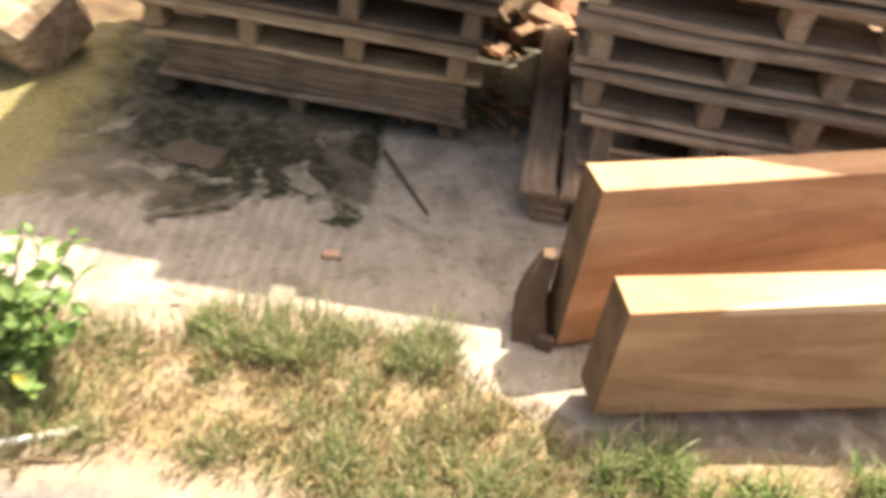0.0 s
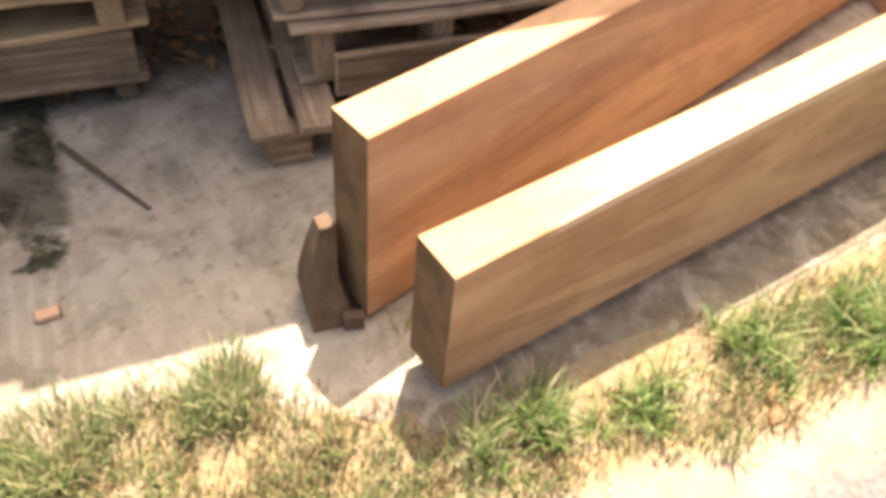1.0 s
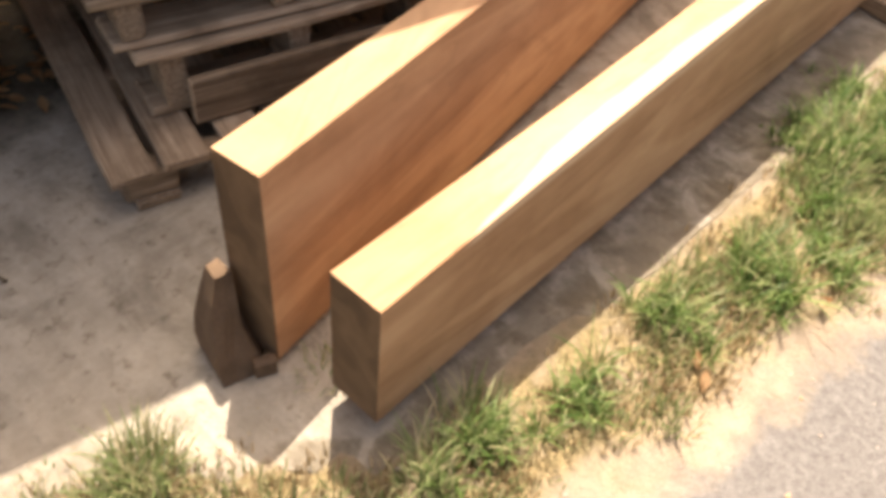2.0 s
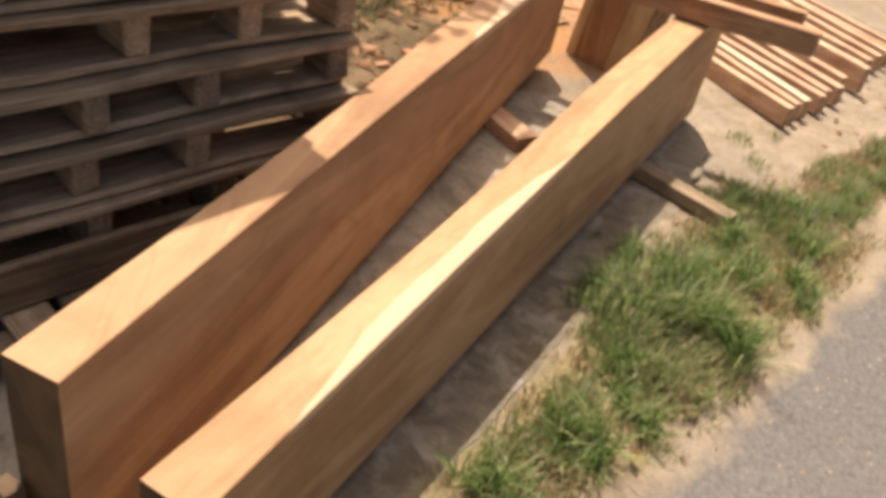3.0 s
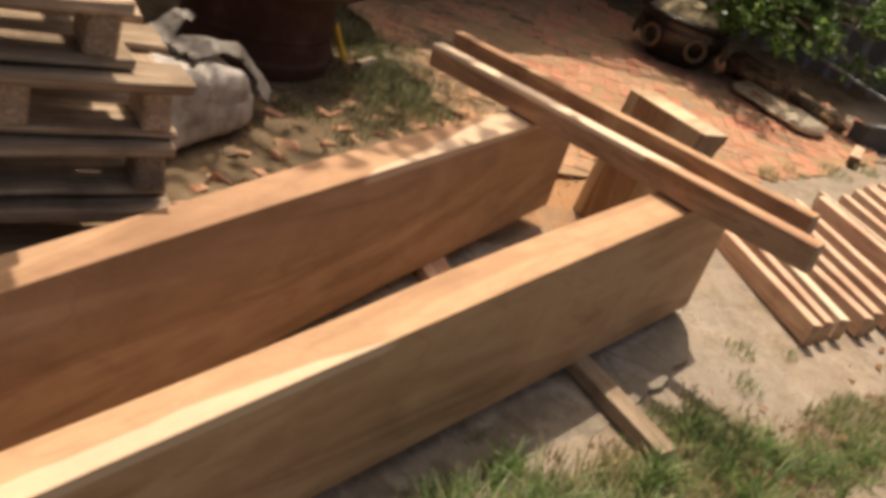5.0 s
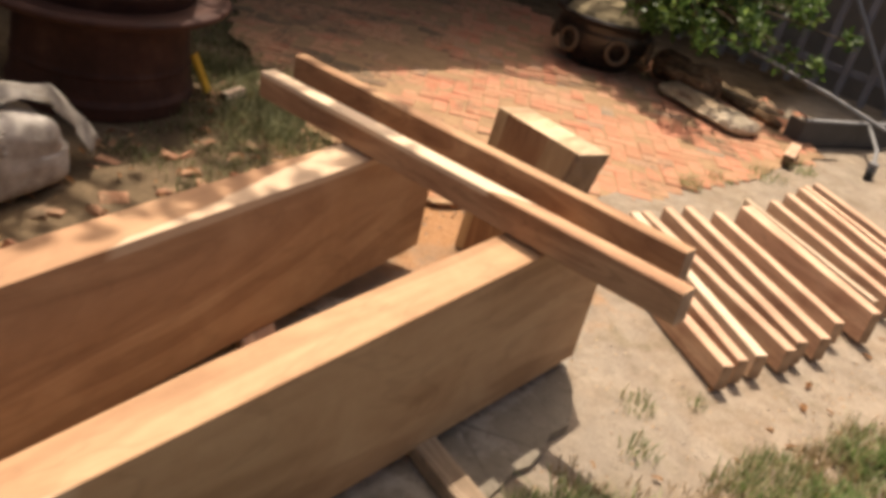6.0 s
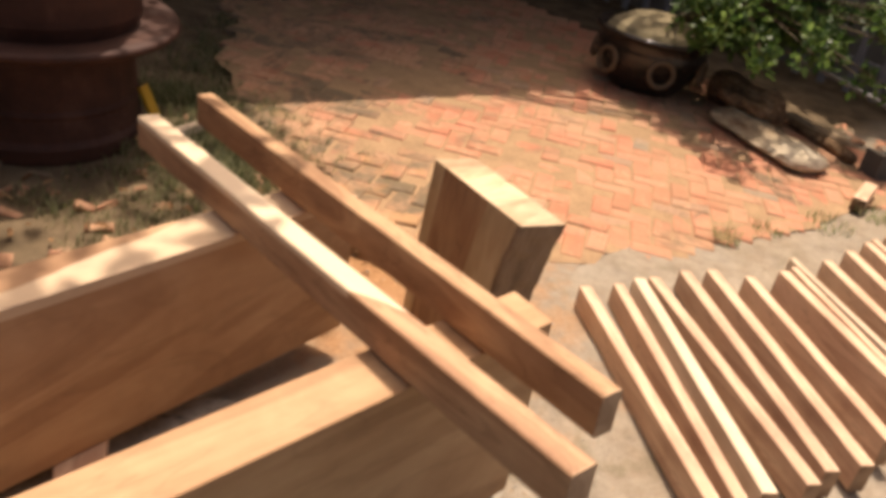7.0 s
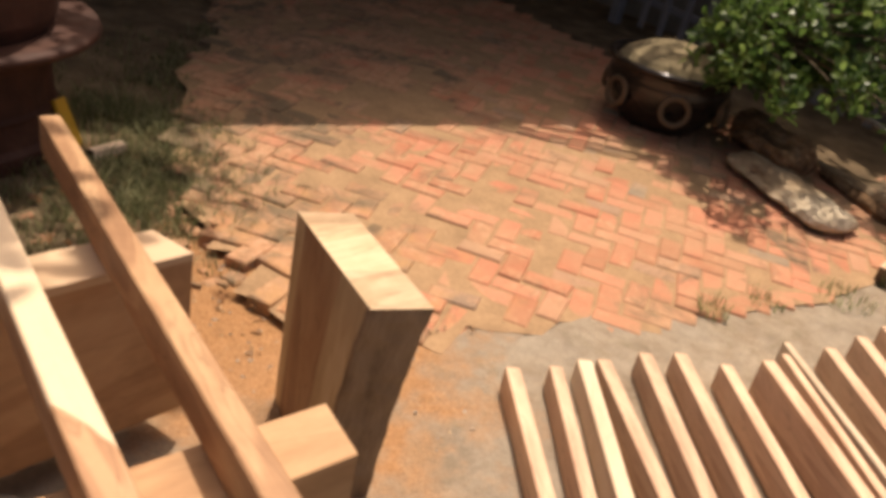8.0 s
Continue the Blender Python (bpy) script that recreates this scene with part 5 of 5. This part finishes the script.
def build_fence():
    ob = thing("metal_fence", pose(6.75, 0, -0.02), "grey painted metal fence with upright pickets", "fence")
    shared = None
    for i in range(27):
        if shared is None:
            p = part("picket", box(0.022, 0.045, 1.75, (0, 0, 0.875), 0.003), MAT_PAINTED, ob)
            shared = p.data
        else:
            p = new("picket", shared)
            p.parent = ob
        p.matrix_basis = pose(0, -1.4 + i * 0.17, 0.04, 0, 0, 0)
    for z in (0.22, 0.95, 1.6):
        part("rail", box(0.03, 4.7, 0.045, (0.027, 0.85, z), 0.003), MAT_PAINTED, ob)
    for y in (-1.55, 3.25):
        part("post", box(0.07, 0.07, 1.9, (0, y, 0.95), 0.004), MAT_PAINTED, ob)
    part("brace", rod([(-0.12, 0.25, 0.10), (-0.03, 0.98, 0.95)], 0.016, 8), MAT_STEEL, ob, "leaning steel tube")


def build_small_things():
    # split wedge behind the near end of the rear slab
    bm = bmesh.new()
    pts = [(-0.115, 0.245, 0.0), (-0.035, 0.222, 0.0), (0.0, 0.315, 0.0), (-0.09, 0.345, 0.0), (-0.070, 0.285, 0.215), (-0.040, 0.290, 0.205), (-0.038, 0.322, 0.205), (-0.072, 0.318, 0.215)]
    v = [bm.verts.new(p) for p in pts]
    for f in ((3, 2, 1, 0), (4, 5, 6, 7), (0, 1, 5, 4), (1, 2, 6, 5), (2, 3, 7, 6), (3, 0, 4, 7)):
        bm.faces.new([v[i] for i in f])
    bmesh.ops.subdivide_edges(bm, edges=bm.edges[:], cuts=3, use_grid_fill=True)
    for p in bm.verts:
        if p.co.z > 0.01:
            p.co += Vector((0.010 * noise.noise(p.co * 22) - 0.014 * math.sin(math.pi * p.co.z / 0.215), 0.010 * noise.noise(p.co * 30 + Vector((5, 0, 0))), 0))
    tagged(finish("split_wedge", bm, MAT_BARK_BROWN), "dark split wood wedge leaning on the rear slab", "wood wedge")
    timber("small_offcut", (-0.060, 0.228, 0.04), (-0.030, 0.214, 0.04), 0.02, 0.04, MAT_BARK_BROWN, "small reddish offcut beside the wedge", "offcut", seed=61)
    # white stick and twigs
    tagged(finish("white_stick", rod([(-1.33, -0.055, 0.006), (-0.978, 0.012, 0.016)], 0.0075, 8), MAT_WHITE), "thin white plastic stick lying on the sand", "stick")
    tagged(finish("twig", rod([(-0.345, 0.975, 0.008), (-0.315, 0.88, 0.010), (-0.285, 0.79, 0.008), (-0.252, 0.69, 0.009)], 0.008, 6, taper=0.5), MAT_STEM), "dark crooked twig lying on the concrete", "twig", "twigs")
    tagged(finish("twig", rod([(-1.12, -0.065, 0.0), (-1.05, -0.05, 0.014), (-0.98, -0.055, 0.008), (-0.93, -0.04, 0.004)], 0.007, 6, taper=0.5), MAT_BARK_BROWN), "brown dry twig lying beside the road", "twig", "twigs")
    timber("wood_chip", (-0.525, 0.525, 0.016), (-0.485, 0.520, 0.016), 0.022, 0.016, MAT_BATTEN, "small wood chip on the concrete", "wood chip", seed=63)
    rough_log("flat_stone", pose(-0.86, 0.93, -0.012, 0, 0, -20), 0.17, 0.11, 0.03, MAT_STONE, "flat brown stone on mossy concrete", "stone", 3.0)
    bm = box(0.30, 0.24, 0.26, (0, 0, 0.12), 0.03, wobble=0.035, rng=random.Random(9))
    bmesh.ops.subdivide_edges(bm, edges=bm.edges[:], cuts=2, use_grid_fill=True)
    for v in bm.verts:
        v.co += 0.012 * noise.noise_vector(v.co * 9)
    chunk = tagged(finish("log_chunk", bm, MAT_STUMP), "rough hewn sunlit log chunk beside the pallet stack", "log")
    chunk.matrix_basis = pose(-1.39, 1.50, 0.02, 24, 10, -32)
    # boards by the drum
    ob = timber("yellow_board", (2.775, 1.93, 0.012), (2.735, 1.985, 0.155), 0.052, 0.016, MAT_YELLOW, "short yellow painted board leaning on the drum", "board", seed=65)
    timber("pale_offcut", (2.79, 1.86, 0.03), (2.90, 1.885, 0.035), 0.035, 0.03, MAT_SAP, "short pale offcut lying in the weeds", "offcut", seed=66)
    # split slabs on the bricks
    rough_log("split_log", pose(5.30, 0.89, -0.006, 0, 0, 70.5), 0.68, 0.26, 0.085, MAT_BLEACHED, "weathered split log with a bleached end on the bricks", "log", 1.0, "split logs")
    rough_log("split_log", pose(5.60, 1.20, -0.006, 0, 0, 72), 0.50, 0.17, 0.18, MAT_ROT, "rotten orange-brown split log lying below the bush", "log", 7.0, "split logs")
    rough_log("split_log", pose(5.66, 0.78, -0.006, 0, 0, 66), 0.50, 0.07, 0.06, MAT_ROT, "thin rotten split log lying below the bush", "log", 12.0, "split logs")
    rough_log("split_log", pose(5.43, 1.13, 0.075, 4, 3, 74), 0.34, 0.09, 0.06, MAT_ROT, "thin split piece lying on the weathered log", "log", 15.0, "split logs")
    rough_log("dead_branch", pose(5.78, 1.05, 0.02, 0, 4, 68), 1.0, 0.035, 0.035, MAT_STUMP, "long dead branch lying below the bush", "branch", 18.0)


MAT_BARK_BROWN = plain("brown_bark", (0.15, 0.10, 0.065), 0.95, 0.0, 0.1, 0.45, 25.0, 0.8)


# ---- what closes the yard and shades it ----
def build_brick_heap():
    """Loose bricks thrown on a heap behind the gap between the stacks."""
    rng = random.Random(91)
    verts, faces = [], []
    for i in range(70):
        x, y = rng.gauss(0.02, 0.16), rng.gauss(1.98, 0.16)
        top = 0.30 * max(0.0, 1 - ((x - 0.02) ** 2 + (y - 1.98) ** 2) / 0.16)
        v, f = brick_shape(i, 0.18, 0.085, 0.045)
        m = Matrix.Translation((x, y, rng.uniform(0.0, 1.0) * top + 0.02)) @ Euler((rng.gauss(0, .35), rng.gauss(0, .35), rng.uniform(0, 6.3))).to_matrix().to_4x4()
        n = len(verts)
        verts += [tuple(m @ Vector(p)) for p in v]
        faces += [tuple(n + q for q in face) for face in f]
    me = bpy.data.meshes.new("brick_heap")
    me.from_pydata(verts, [], faces)
    me.materials.append(MAT_BRICK_FAR)
    tagged(new("brick_heap", me), "heap of loose old red bricks behind the pallets", "bricks", kind="stuff")


def build_surround():
    # roof out of view, added so that its edge casts the back shade line
    roof = thing("lean_to_roof", pose(0, 0, 0), "unseen corrugated roof added to shade the back of the yard", "roof", kind="structure")
    bm = bmesh.new()
    verts = []
    n = 140
    for i in range(n + 1):
        x = -4.0 + 12.0 * i / n
        z = 0.012 * math.sin(x * 2 * math.pi / 0.15)
        y0 = 2.02 - 0.18 * (x - 0.64 - 3.33) + 0.62
        verts.append((bm.verts.new((x, y0, 2.0 + z)), bm.verts.new((x, 6.66, 2.7 + z))))
    for a, b in zip(verts, verts[1:]):
        bm.faces.new((a[0], b[0], b[1], a[1]))
    bmesh.ops.solidify(bm, geom=bm.faces[:], thickness=0.004)
    part("roof_sheet", bm, MAT_ROOF, roof)
    w = finish("wall_north", box(14.0, 0.2, 3.0, (0.5, 6.75, 1.45), 0.0), MAT_WALL)
    tagged(w, "plain old plastered wall behind the yard", "wall", kind="structure")
    # added wall that closes the yard, set close enough to shade the fence
    w = finish("wall_east", box(0.2, 10.0, 2.8, (7.25, 1.7, 1.35), 0.0), MAT_WALL)
    tagged(w, "plain plastered wall added beyond the fence to shade it", "wall", kind="structure")
    # the unseen tree that dapples the light, with clumps added to shade drum and logs
    rng = random.Random(41)
    tree = thing("overhanging_tree", pose(2.6, 7.6, 0), "unseen leafy tree casting dappled shade on the yard", "tree")
    limb = bmesh.new()
    rod([(0, 0, -0.05), (0.02, -0.1, 1.6), (0.05, -0.4, 2.9), (0.2, -1.6, 3.9)], 0.16, 10, limb, 0.5)
    tips = [Vector((0.46, -6.08, 3.1)), Vector((0.16, -6.13, 3.1)), Vector((-0.14, -6.16, 3.1)), Vector((0.55, -5.80, 3.1)), Vector((0.12, -5.25, 3.05)), Vector((-0.2, -5.3, 3.2)), Vector((0.9, -5.3, 3.1)), Vector((3.7, -5.6, 3.2)), Vector((3.5, -5.1, 3.1)), Vector((3.9, -5.2, 3.2)), Vector((4.1, -5.7, 3.2)), Vector((3.75, -5.35, 3.3)), Vector((4.3, -5.72, 3.2)), Vector((4.4, -5.4, 3.2)), Vector((4.2, -5.95, 3.2)), Vector((1.13, -4.85, 3.1)), Vector((1.30, -5.0, 3.15)), Vector((1.0, -4.8, 3.3))]
    for p in tips:
        rod([(0.2, -1.6, 3.9), Vector((0.2, -1.6, 3.9)).lerp(p, 0.5) + Vector((0, 0, 0.25)), p], 0.05, 7, limb, 0.25)
    crown = bmesh.new()
    for p in tips:
        for _ in range(34 if p.x > 3 else 36 if p.x > 0.95 and p.y > -5.1 else 60 if p.y < -5.9 else 30):
            d = Vector((rng.gauss(0, 0.20), rng.gauss(0, 0.12 if p.x < 3 else 0.2), rng.gauss(0, 0.08)))
            m = Matrix.Translation(p + d) @ Euler((rng.gauss(0, 0.4), rng.gauss(0.1, 0.4), rng.uniform(0, 6.283))).to_matrix().to_4x4()
            leaf_mesh(crown, m, rng.uniform(0.07, 0.12), rng.uniform(0.04, 0.06), 0.1)
    part("trunk", limb, MAT_STEM, tree)
    part("crown", crown, MAT_BUSH, tree)


build_surround()
build_brick_heap()
build_drum()
build_sack()
build_pot()
build_bush()
build_cart()
build_fence()
build_small_things()
build_grass()
build_weed()
build_litter()
build_rubble()
build_paving()
